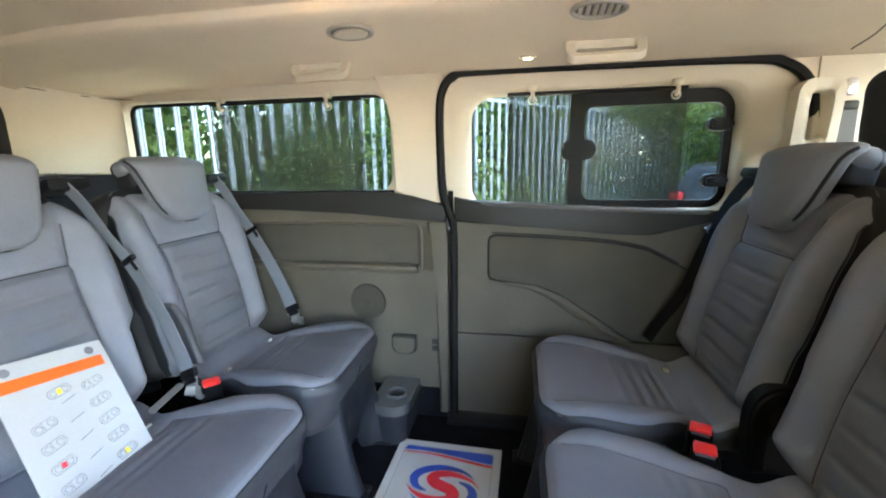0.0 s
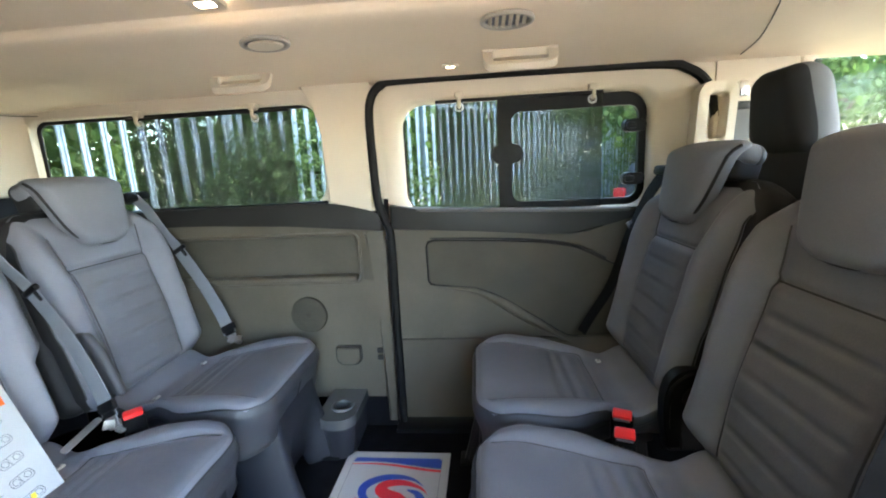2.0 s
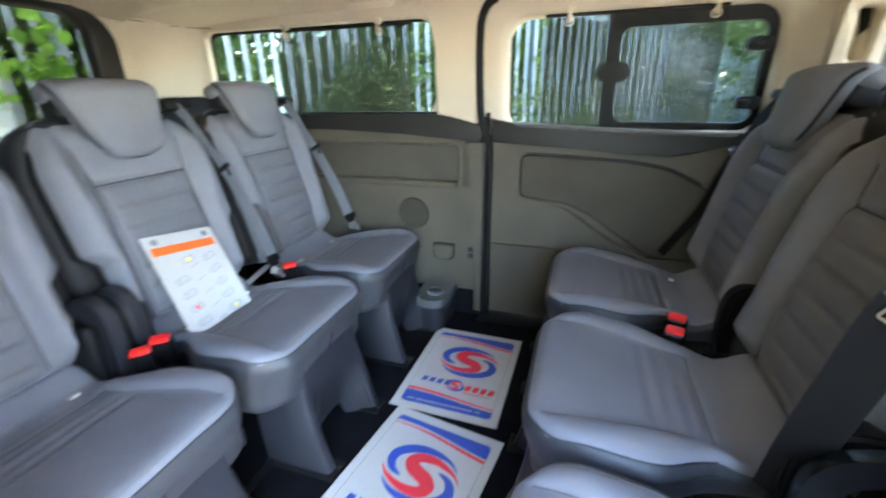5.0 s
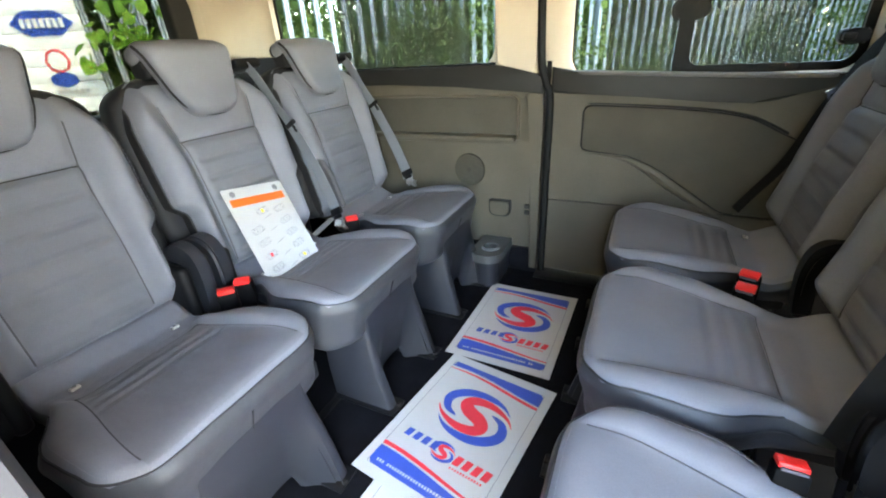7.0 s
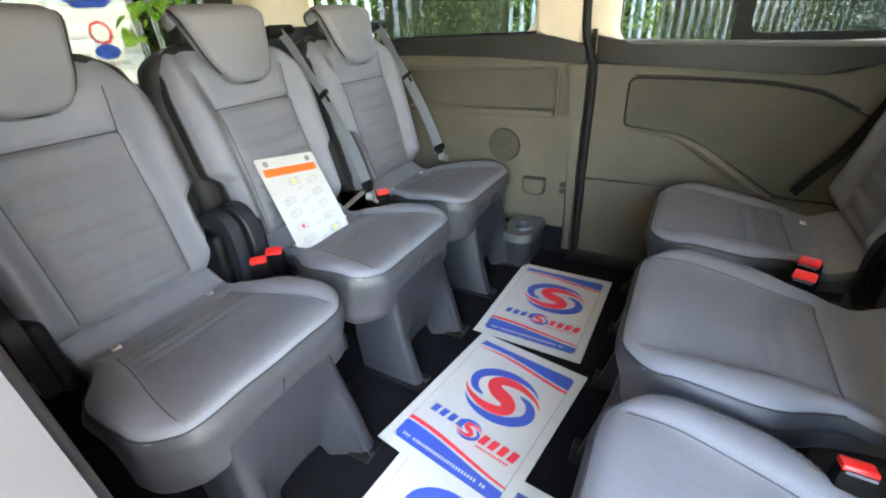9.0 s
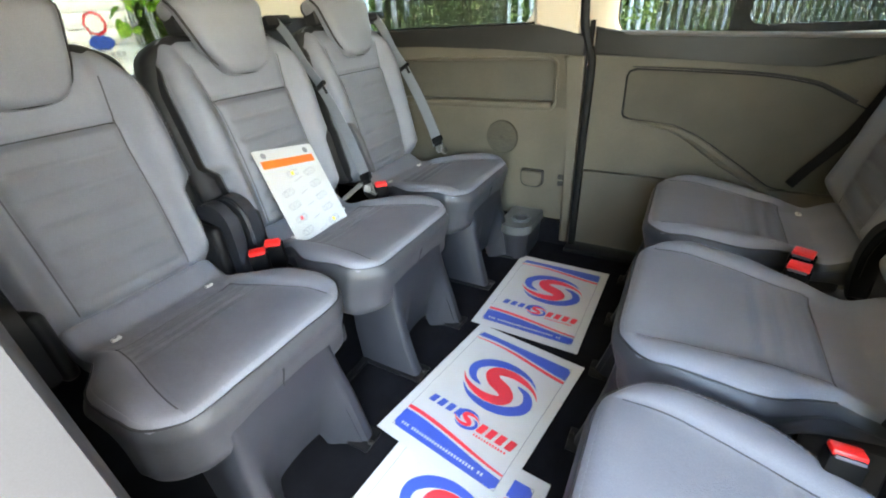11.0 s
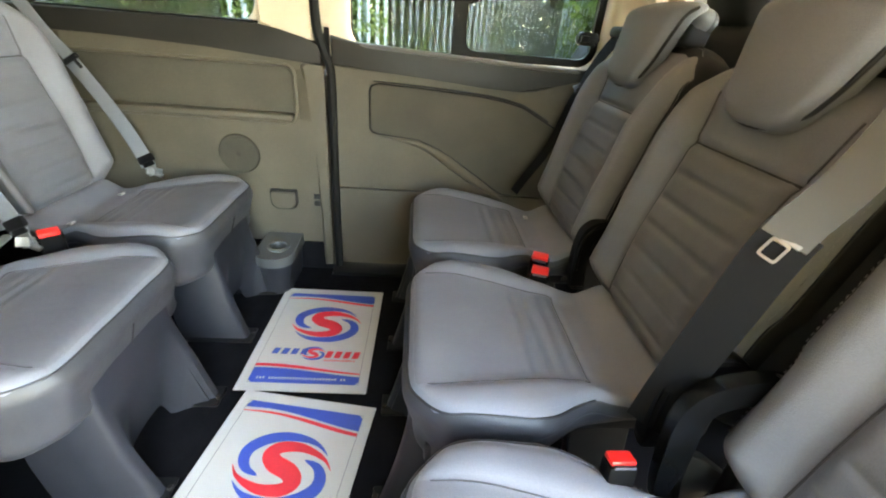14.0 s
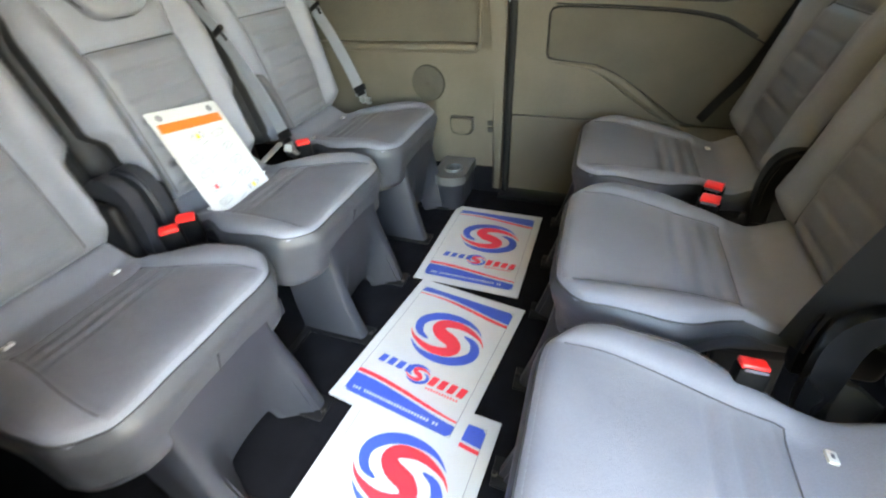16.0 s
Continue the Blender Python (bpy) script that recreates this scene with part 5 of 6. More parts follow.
def floor_mat(m, label):
    mat = empty("paper_mat", m)
    tagged(mat, label, "floor mat", group="paper floor mats")
    # sheet with a slight lift at the corners
    nx, ny = 14, 18
    verts, faces = [], []
    for top in (0, 1):
        for j in range(ny + 1):
            for i in range(nx + 1):
                u, v = i / nx - 0.5, j / ny - 0.5
                verts.append((u * MW, v * MH, 0.0006 * top))
    row = nx + 1
    off = row * (ny + 1)
    for j in range(ny):
        for i in range(nx):
            a = j * row + i
            faces += [(off + a, off + a + 1, off + a + row + 1, off + a + row), (a, a + row, a + row + 1, a + 1)]
    rim = [i for i in range(row)] + [j * row + nx for j in range(1, ny + 1)] + [ny * row + i for i in range(nx - 1, -1, -1)] + [j * row for j in range(ny - 1, 0, -1)]
    for a, b in zip(rim, rim[1:] + rim[:1]):
        faces.append((a, b, off + b, off + a))
    link_mesh("sheet", verts, faces, PAPER, smooth=False, parent=mat, label="white coated paper sheet")
    x0, x1, y0, y1 = -MW / 2 + 0.026, MW / 2 - 0.026, -MH / 2 + 0.03, MH / 2 - 0.03
    bm = bmesh.new()
    tube(bm, [(x0, y0, 0.0008), (x1, y0, 0.0008), (x1, y1, 0.0008), (x0, y1, 0.0008)], 0.0006, 4, True)
    part("border_line", bm, INK_DARK, mat)
    N = 14
    top = [(x0 + 0.008, y1)] + [(x1 - 0.01, y1), (x1, y1 - 0.01)]
    low = [(x1 - (x1 - x0) * i / N, y1 - 0.047 + 0.026 * smooth01(i / N * 1.15) + 0.006 * math.sin(math.pi * i / N)) for i in range(N + 1)]
    flat("top_band", top + low, 0.0008, 0.0013, INK_BLUE, mat)
    band("top_stripe", [(x, y - 0.011) for x, y in low], [0.001 + 0.009 * math.sin(math.pi * (0.08 + 0.92 * (1 - i / N)) * 0.6) for i in range(N + 1)], INK_RED, mat)
    upc = [(x0 + (x1 - x0) * i / N, y0 + 0.056 - 0.026 * smooth01(i / N) + 0.004 * math.sin(math.pi * i / N)) for i in range(N + 1)]
    flat("bottom_band", [(x1, y0 + 0.01), (x1 - 0.01, y0)][::1] + [(x0 + 0.01, y0), (x0, y0 + 0.01)] + upc, 0.0008, 0.0013, INK_BLUE, mat)
    band("bottom_stripe", [(x, y + 0.011) for x, y in upc], [0.002 + 0.009 * math.sin(math.pi * (0.15 + 0.85 * (1 - i / N)) * 0.6) for i in range(N + 1)], INK_RED, mat)
    # small white bars in the lower band
    for i in range(30):
        if i in (3, 27):
            continue
        x = x0 + 0.022 + i * 0.0083
        bm = bmesh.new()
        box(bm, x, y0 + 0.017, 0.0015, 0.0048, 0.0075, 0.0005)
        part("white_bar", bm, PAPER, mat, smooth=False)
    swirl(0.010, 0.048, 1.06, mat)
    # lettering as plain slanted bars
    sk = Matrix(((1, 0.2, 0, 0), (0, 1, 0, 0), (0, 0, 1, 0), (0, 0, 0, 1)))

    def bars(x, y, n, w, h, gap, mt):
        for i in range(n):
            bm = bmesh.new()
            box(bm, 0, 0, 0, w * 0.8, h * 0.92, 0.0005)
            bmesh.ops.transform(bm, matrix=Matrix.Translation((x + i * (w + gap), y, 0.0012)) @ sk, verts=bm.verts)
            part("bar", bm, mt, mat, smooth=False)
    bars(-0.112, -0.088, 4, 0.023, 0.027, 0.005, INK_BLUE)
    swirl(0.000, -0.094, 0.34, mat, 0.0009)
    bars(0.048, -0.097, 4, 0.023, 0.031, 0.004, INK_RED)
    for i in range(12):
        bm = bmesh.new()
        box(bm, 0.040 + i * 0.0078, -0.122, 0.0012, 0.0045, 0.006, 0.0005)
        part("small_bar", bm, INK_RED, mat, smooth=False)
    return mat


mat1 = floor_mat(pose(-0.022, 1.200, 0.004, 0, 0, -1.2), "white paper floor mat with red and blue print")
tagged(copy_thing(mat1, pose(-0.030, 0.690, 0.007, 0, 0, -9.0)), "white paper floor mat overlapping the next one")
tagged(copy_thing(mat1, pose(-0.005, 0.300, 0.003, 0, 0, -5.0)), "white paper floor mat partly under another mat")

# ---- fittings on the far wall ----
bm = bmesh.new()
bmesh.ops.create_cone(bm, cap_ends=True, segments=40, radius1=0.07, radius2=0.067, depth=0.008)
bmesh.ops.rotate(bm, matrix=Matrix.Rotation(radians(90), 3, "X"), verts=bm.verts)
spk = part("wall_speaker", bm, material("speaker_cloth", (0.046, 0.042, 0.032), 0.8, grain=0.6, scale=1300, spec=0.2))
spk.matrix_basis = Matrix.Translation((-0.358, 1.606, 0.458))
tagged(spk, "round dark perforated speaker grille on the wall trim", "speaker")
for ring in range(2, 12):
    bm = bmesh.new()
    R = 0.0057 * ring
    tube(bm, [(R * math.cos(a * math.pi / 16), -0.0045, R * math.sin(a * math.pi / 16)) for a in range(32)], 0.0012, 4, True)
    part("grille_ring", bm, PLASTIC_PANEL, spk)

tray = empty("wall_ashtray", Matrix.Translation((-0.219, 1.60, 0.297)))
tagged(tray, "small grey plastic ashtray with rounded lower corners on the wall", "ashtray")
bm = bmesh.new()
prism(bm, round_rect(-0.049, 0.049, -0.039, 0.037, [0.028, 0.028, 0.008, 0.008], 6), lambda u, v, d: (u, d, v), -0.002, 0.016, 0.003)
part("bezel", bm, PLASTIC_DARK, tray)
bm = bmesh.new()
prism(bm, round_rect(-0.042, 0.042, -0.032, 0.030, [0.024, 0.024, 0.006, 0.006], 6), lambda u, v, d: (u, d, v), -0.010, 0.005, 0.005, 3)
part("lid", bm, PLASTIC_TRIM, tray, "grey-brown lid")
for dz in (-0.014, 0.014):
    bm = bmesh.new()
    prism(bm, round_rect(-0.112, -0.086, 0.297 + dz - 0.010, 0.297 + dz + 0.010, 0.004, 3), far, -0.012, 0.0, 0.002)
    s_ = part("switch", bm, PLASTIC_DARK)
    tagged(s_, "small grey rocker switch on the wall trim", "switch", group="wall switches")

pod = empty("cup_holder", Matrix.Translation((-0.232, 1.46, 0)))
tagged(pod, "grey plastic cup holder pod on the floor by the wall", "cup holder")
bm = bmesh.new()
foot = round_rect(-0.062, 0.07, -0.06, 0.15, [0.058, 0.058, 0.01, 0.01], 8)
rings = []
for k, (z, sc) in enumerate(((0.0, 0.78), (0.06, 0.84), (0.112, 0.92), (0.118, 0.95))):
    rings.append([bm.verts.new((u * sc, v * sc if v < 0 else v, z)) for u, v in foot])
for r0, r1 in zip(rings, rings[1:]):
    for i in range(len(r0)):
        bm.faces.new((r0[i], r0[(i + 1) % len(r0)], r1[(i + 1) % len(r0)], r1[i]))
bm.faces.new(rings[0][::-1])
part("pod", bm, PLASTIC_GREY, pod, auto=60)
bm = bmesh.new()
cup = [(0.012 + 0.037 * math.cos(a * math.pi / 14), 0.028 + 0.037 * math.sin(a * math.pi / 14)) for a in range(28)]
frame_panel(bm, [(u * 1.02, v * 1.02 if v < 0 else v) for u, v in foot], cup, lambda u, v, d: (u, v, 0.154 - d), 0.0, 0.036)
bmesh.ops.bevel(bm, geom=[e for e in bm.edges if all(v.co.z > 0.153 for v in e.verts) and e.calc_face_angle(0) > 0.8], offset=0.007, segments=3, affect="EDGES", profile=0.5)
part("top_plate", bm, POD_GREY, pod, "lighter grey tray top with a thick rim", auto=50)
bm = bmesh.new()
tube(bm, [(0.012 + 0.034 * math.cos(a * math.pi / 14), 0.028 + 0.034 * math.sin(a * math.pi / 14), 0.158) for a in range(28)], 0.0065, 8, True)
part("cup_ring", bm, POD_GREY, pod, "raised grey cup ring")
bm = bmesh.new()
bmesh.ops.create_cone(bm, cap_ends=True, segments=28, radius1=0.03, radius2=0.036, depth=0.004)
bmesh.ops.translate(bm, vec=(0.005, 0.02, 0.125), verts=bm.verts)
part("cup_base", bm, PLASTIC_GREY, pod)

# ---- ceiling fittings ----


def grab_handle(p, length, yaw, tilt, label):
    h = empty("grab_handle", pose(*p, tilt, 0, yaw))
    tagged(h, label, "grab handle", group="grab handles")
    bm = bmesh.new()
    L = length / 2
    frame_panel(bm, round_rect(-L - 0.012, L + 0.012, -0.058, 0.012, [0.026, 0.026, 0.012, 0.012], 6), round_rect(-L + 0.012, L - 0.012, -0.047, -0.010, 0.012, 5), lambda u, v, d: (u, 0.75 * v, 0.004 + 0.62 * v + d), -0.009, 0.009)
    bmesh.ops.bevel(bm, geom=[e for e in bm.edges if len(e.link_faces) == 2 and e.calc_face_angle(0) > 1.2], offset=0.0055, segments=3, affect="EDGES", profile=0.5)
    part("grip", bm, PLASTIC_CREAM, h, auto=50)
    for s in (-1, 1):
        bm = bmesh.new()
        box(bm, s * (L - 0.002), 0.008, 0.010, 0.036, 0.036, 0.022, 0.008, None, 3)
        part("mount", bm, PLASTIC_CREAM, h)
    return h


grab_handle((-0.42, 1.475, 1.279), 0.165, 0, 20, "cream plastic grab handle under the headliner")
grab_handle((0.415, 1.425, 1.278), 0.18, 0, 20, "cream plastic grab handle above the sliding door")
# upright grab bar on the pillar
bar = empty("pillar_handle", Matrix.Translation((1.017, 1.60, 1.088)))
tagged(bar, "cream upright grab bar on the door pillar", "grab handle", group="grab handles")
bm = bmesh.new()
frame_panel(bm, round_rect(-0.060, 0.060, -0.096, 0.098, [0.022, 0.02, 0.03, 0.04], 6), round_rect(-0.024, 0.030, -0.070, 0.064, 0.016, 5), lambda u, v, d: (u + 0.04 * v, d - 0.01 * (u < 0), v), -0.046, 0.0, flare=0.010)
bmesh.ops.bevel(bm, geom=[e for e in bm.edges if len(e.link_faces) == 2 and e.calc_face_angle(0) > 1.2], offset=0.008, segments=3, affect="EDGES", profile=0.5)
part("grip", bm, PLASTIC_CREAM, bar, auto=50)
bm = bmesh.new()
box(bm, 0.045, 0.010, 0.0, 0.06, 0.03, 0.20, 0.012)
part("mount", bm, PLASTIC_CREAM, bar)

VENT_GREY = material("vent_grey_plastic", (0.30, 0.27, 0.23), 0.4, vary=0.05)


def air_vent(p, tilt, slats, label):
    v = empty("ceiling_vent", pose(*p, tilt, 0, 0))
    tagged(v, label, "air vent", group="ceiling vents")
    bm = bmesh.new()
    tube(bm, [(0.058 * math.cos(a * math.pi / 18), 0.036 * math.sin(a * math.pi / 18), 0) for a in range(36)], 0.006, 8, True)
    part("bezel", bm, VENT_GREY, v)
    if not slats:
        bm = bmesh.new()
        prism(bm, [(0.046 * math.cos(a * math.pi / 18), 0.004 + 0.023 * math.sin(a * math.pi / 18)) for a in range(36)], lambda u, w, d: (u, w, d), -0.006, 0.0, 0.002)
        part("flap", bm, PLASTIC_CREAM, v, "closed cream flap")
    bm = bmesh.new()
    prism(bm, [(0.055 * math.cos(a * math.pi / 18), 0.033 * math.sin(a * math.pi / 18)) for a in range(36)], lambda u, w, d: (u, w, d), 0.002, 0.006)
    part("backing", bm, INK_DARK, v)
    for k in range(slats):
        x = -0.04 + 0.08 * k / max(1, slats - 1)
        ln = 0.032 * math.sqrt(max(0.05, 1 - (x / 0.056) ** 2))
        bm = bmesh.new()
        box(bm, 0, 0, 0, 0.009, 2 * ln, 0.003, 0.001, pose(x, 0, 0.0, 0, 35, 0))
        part("slat", bm, PLASTIC_CREAM, v)
    return v


air_vent((-0.235, 1.262, 1.300), -9, 0, "closed oval cream ceiling vent")
air_vent((0.366, 1.235, 1.301), -9, 6, "oval cream ceiling vent with open slats")


def lamp(p, sx, sy, tilt, label):
    l = empty("ceiling_lamp", pose(*p, tilt, 0, 0))
    tagged(l, label, "ceiling lamp", group="ceiling lamps")
    bm = bmesh.new()
    frame_panel(bm, round_rect(-sx, sx, -sy, sy, 0.008, 4), round_rect(-sx * 0.56, sx * 0.56, -sy * 0.50, sy * 0.50, 0.005, 4), lambda u, v, d: (u, v, d), -0.006, 0.004)
    part("bezel", bm, PLASTIC_CREAM, l)
    bm = bmesh.new()
    prism(bm, round_rect(-sx * 0.68, sx * 0.68, -sy * 0.6, sy * 0.6, 0.005, 4), lambda u, v, d: (u, v, d), -0.003, 0.003, 0.001)
    part("lens", bm, LAMP_LENS, l, "lit warm lens")
    return l


lamp((-0.268, 1.085, 1.335), 0.036, 0.024, -6, "small lit rectangular lamp in the headliner")
lamp((0.216, 1.505, 1.273), 0.024, 0.009, -10, "small lit strip lamp above the sliding door")

# ---- sunblinds ----


def sunblind(x0, x1, z0, z1, hooks, depth, label):
    sb = empty("sunblind", Matrix.Translation((0, 0, 0)))
    tagged(sb, label, "sunblind", group="sunblinds")
    bm = bmesh.new()
    prism(bm, [(x0, z0), (x1, z0), (x1, z1), (x0, z1)], far, depth, depth + 0.0006)
    part("mesh", bm, MESH_CLOTH, sb, "see-through black mesh")
    bm = bmesh.new()
    tube(bm, [far(x0, z1, depth), far(x1, z1, depth)], 0.005, 8)
    part("top_bar", bm, PLASTIC_BLACK, sb)
    for hx in hooks:
        bm = bmesh.new()
        box(bm, hx, 1.62 + depth - 0.010, z1 + 0.014, 0.030, 0.026, 0.022, 0.006)
        tube(bm, spline([far(hx, z1 + 0.008, depth - 0.016), far(hx, z1 - 0.012, depth - 0.024), far(hx, z1 - 0.022, depth - 0.012), far(hx, z1 - 0.012, depth)], 4), 0.0065, 6)
        part("hook", bm, PLASTIC_CREAM, sb, "cream plastic hook")
        bm = bmesh.new()
        tube(bm, [far(hx + 0.012 * math.cos(a * math.pi / 8), z1 - 0.022 + 0.012 * math.sin(a * math.pi / 8), depth - 0.006) for a in range(16)], 0.0028, 6, True)
        part("pull_ring", bm, PAPER, sb, "pale round pull of the blind")
    return sb


sunblind(-0.955, -0.352, 0.862, 1.197, (-0.90, -0.475), 0.008, "black mesh sunblind pulled up over the side window")
sunblind(0.155, 0.70, 0.818, 1.188, (0.235, 0.665), 0.0, "black mesh sunblind pulled up over the sliding door window")

# ---- cab seats ----


def cab_seat(m, width, label):
    s = empty("cab_seat", m)
    tagged(s, label, "car seat", group="cab seats")

    def bb(x, y, z):
        w = width / 2 / 0.24
        return (x - 0.22 * z + 0.0, y * w * (1 - 0.12 * smooth01((z - 0.1) / 0.2)), z + 0.62)
    pad("backrest", (0.06, 0.24, 0.345), 0.05, (3, 10, 12), bb, FABRIC_BLACK, s)
    pad("cushion", (0.25, 0.24, 0.08), 0.06, (8, 8, 3), lambda x, y, z: (x + 0.27, y * width / 0.48, z + 0.28), FABRIC_BLACK, s)
    bm = bmesh.new()
    box(bm, 0.25, 0, 0.1, 0.4, width * 0.8, 0.2, 0.02)
    part("base", bm, PLASTIC_BLACK, s)
    n = 2 if width > 0.6 else 1
    for k in range(n):
        oy = (k - (n - 1) / 2) * 0.42
        hd = pad("headrest", (0.056, 0.110, 0.107), 0.052, (6, 14, 10), lambda x, y, z: (x - 0.075 - 0.12 * z, y * (0.82 + 0.18 * smooth01(-z / 0.14 + 0.6)) + oy, z + 1.066), FABRIC_BLACK, s, "black fabric headrest with grey sides", inset=((FABRIC_GREY, lambda x, y, z: x > -0.012),))
        for sgn in (-1, 1):
            bm = bmesh.new()
            tube(bm, [(-0.05, oy + sgn * 0.05, 0.88), (-0.068, oy + sgn * 0.05, 0.99)], 0.007, 8)
            part("headrest_post", bm, CHROME, hd, "chrome post")
    return s


cab_seat(pose(1.15, 1.12, 0), 0.86, "black fabric double cab seat with two headrests")
cab_seat(pose(1.22, 0.36, 0), 0.5, "black fabric driver's seat with a large headrest")
belt_top = empty("belt_anchor", Matrix.Translation((1.115, 1.60, 1.135)))
tagged(belt_top, "chrome and grey cab belt anchor on the pillar", "belt anchor")
bm = bmesh.new()
box(bm, 0, 0, 0.03, 0.03, 0.025, 0.05, 0.008)
part("plate", bm, CHROME, belt_top)
bm = bmesh.new()
box(bm, -0.005, -0.012, -0.02, 0.05, 0.015, 0.025, 0.006)
part("loop", bm, PLASTIC_DARK, belt_top)
bm = bmesh.new()
ribbon(bm, [(0, -0.008, -0.02), (0.01, -0.004, -0.3), (0.02, 0.0, -0.6)], Vector((1, 0, 0)), 0.047)
part("strap", bm, WEBBING_MID, belt_top)

# ---- outside ----
GROUND = -0.5
bm = bmesh.new()
bmesh.ops.create_grid(bm, x_segments=40, y_segments=40, size=300)
ground = part("ground", bm, ASPHALT, smooth=False)
ground.location = (0, 0, GROUND)
tagged(ground, "pale concrete yard reaching to the distance", "ground", kind="structure")

FN, FD = Vector((-0.690, 0.723, 0)), Vector((0.723, 0.690, 0))
FOOT = Vector((-3.37, 3.92, 0))
fence = empty("palisade_fence")
tagged(fence, "galvanised steel palisade fence overgrown with green climbers", "fence")
FTOP = 2.28


def pale_mesh():
    bm = bmesh.new()
    w, z0, z1 = 0.0295, GROUND + 0.05, FTOP
    sec = [(-w, 0.0), (-w * 0.55, -0.014), (-w * 0.12, -0.004), (w * 0.12, -0.004), (w * 0.55, -0.014), (w, 0.0)]
    front, back = [], []
    for z, sc in ((z0, 1), (z1 - 0.07, 1), (z1, 0.15)):
        front.append([bm.verts.new((u * sc, d, z)) for u, d in sec])
        back.append([bm.verts.new((u * sc, d + 0.004, z)) for u, d in sec])
    for g in (front, back):
        for r0, r1 in zip(g, g[1:]):
            for i in range(5):
                bm.faces.new((r0[i], r0[i + 1], r1[i + 1], r1[i]))
    for k in (0, 5):
        for i in range(2):
            bm.faces.new((front[i][k], back[i][k], back[i + 1][k], front[i + 1][k]))
    for i in range(5):
        bm.faces.new((front[2][i], front[2][i + 1], back[2][i + 1], back[2][i]))
    return bm


FROT = math.degrees(math.atan2(FD.y, FD.x))
first = part("pale", pale_mesh(), STEEL, fence, smooth=False)
for i in range(-46, 115):
    o = first if i == -46 else new("pale", first.data)
    o.parent = fence
    p = FOOT + FD * (0.155 * i + random.uniform(-0.004, 0.004))
    o.matrix_basis = pose(p.x, p.y, random.uniform(-0.006, 0.006), 0, random.uniform(-0.4, 0.4), FROT)
for z in (GROUND + 0.45, FTOP - 0.34):
    bm = bmesh.new()
    box(bm, 5.3, 0.02, z, 25.5, 0.045, 0.045, 0.004)
    bmesh.ops.transform(bm, matrix=pose(FOOT.x, FOOT.y, 0, 0, 0, FROT), verts=bm.verts)
    part("rail", bm, STEEL, fence)
for k in range(-3, 7):
    bm = bmesh.new()
    box(bm, 1.3 + k * 2.75, 0.08, (FTOP + GROUND) / 2, 0.05, 0.1, FTOP - GROUND - 0.05, 0.004)
    bmesh.ops.transform(bm, matrix=pose(FOOT.x, FOOT.y, 0, 0, 0, FROT), verts=bm.verts)
    part("post", bm, STEEL, fence)


def leaf_cloud(name, centres, size, mat, rng, tilt=1.0):
    """Many folded leaves: each of four points round a mid rib."""
    n = len(centres)
    s = size * rng.uniform(0.55, 1.25, n)[:, None]
    a = rng.normal(size=(n, 3))
    a[:, 2] -= 0.6
    a /= np.linalg.norm(a, axis=1)[:, None]
    b = np.cross(a, rng.normal(size=(n, 3)))
    b /= np.linalg.norm(b, axis=1)[:, None]
    c = np.cross(a, b)
    verts = np.empty((n, 6, 3))
    for k, (u, v, w) in enumerate(((-0.5, 0, 0), (-0.2, 0.42, 0.1), (0.2, 0.34, 0.08), (0.55, 0, 0), (0.2, -0.34, 0.08), (-0.2, -0.42, 0.1))):
        verts[:, k] = centres + s * (u * a + v * b + w * c)
    base = np.arange(n)[:, None] * 6
    quads = np.concatenate([base + np.array([[0, 1, 2, 3]]), base + np.array([[0, 3, 4, 5]])])
    me = bpy.data.meshes.new(name)
    me.from_pydata(verts.reshape(-1, 3).tolist(), [], quads.tolist())
    me.materials.append(mat)
    return new(name, me)


rng = np.random.default_rng(5)
# climbers on the fence: clumps along it, thicker low down, most of them behind the pales
REACH = ((-9, 1.2), (-2, 1.3), (-0.6, 0.95), (0.5, 0.95), (0.8, 1.4), (2.0, 1.3), (2.25, 1.5), (2.6, 1.5), (3.3, 1.2), (4.3, 0.95), (4.6, 0.6), (6.3, 0.6), (6.9, 1.25), (10, 1.35), (17, 1.5))
pts = []
for k in range(2000):
    s = rng.uniform(-5.5, 16) if k % 3 else rng.uniform(-0.5, 3.0)
    hmax = float(np.interp(s, [a for a, b in REACH], [b for a, b in REACH])) + 0.3 * noise.noise((s * 1.7, 9.0, 0))
    h = GROUND + (hmax - GROUND) * rng.uniform(0, 1) ** 0.8
    m = int(rng.integers(12, 34))
    cl = rng.normal(size=(m, 3)) * np.array([0.15, 0.06, 0.16])
    front = (1.2 < s < 1.9 and k % 3 == 0) or (1.9 <= s < 2.7 and k % 7 == 0) or (3.0 < s < 6.4 and k % 2 == 0) or (6.4 < s < 12 and k % 2 == 0)
    base = np.array(FOOT + FD * s) + np.array([0, 0, h]) + np.array(FN) * (-0.09 if front else 0.22 + 0.1 * rng.uniform())
    loc = base + cl[:, :1] * np.array(FD) + cl[:, 1:2] * np.array(FN) + cl[:, 2:3] * np.array([0, 0, 1.0])
    pts.append(loc)
pts = np.concatenate(pts)
pts = pts[(pts[:, 2] > GROUND + 0.02) & (pts[:, 2] < FTOP + 0.25)]
tagged(leaf_cloud("climber_leaves", pts, 0.05, LEAF, rng), "green ivy-like climber leaves on the fence", "climber", kind="stuff")
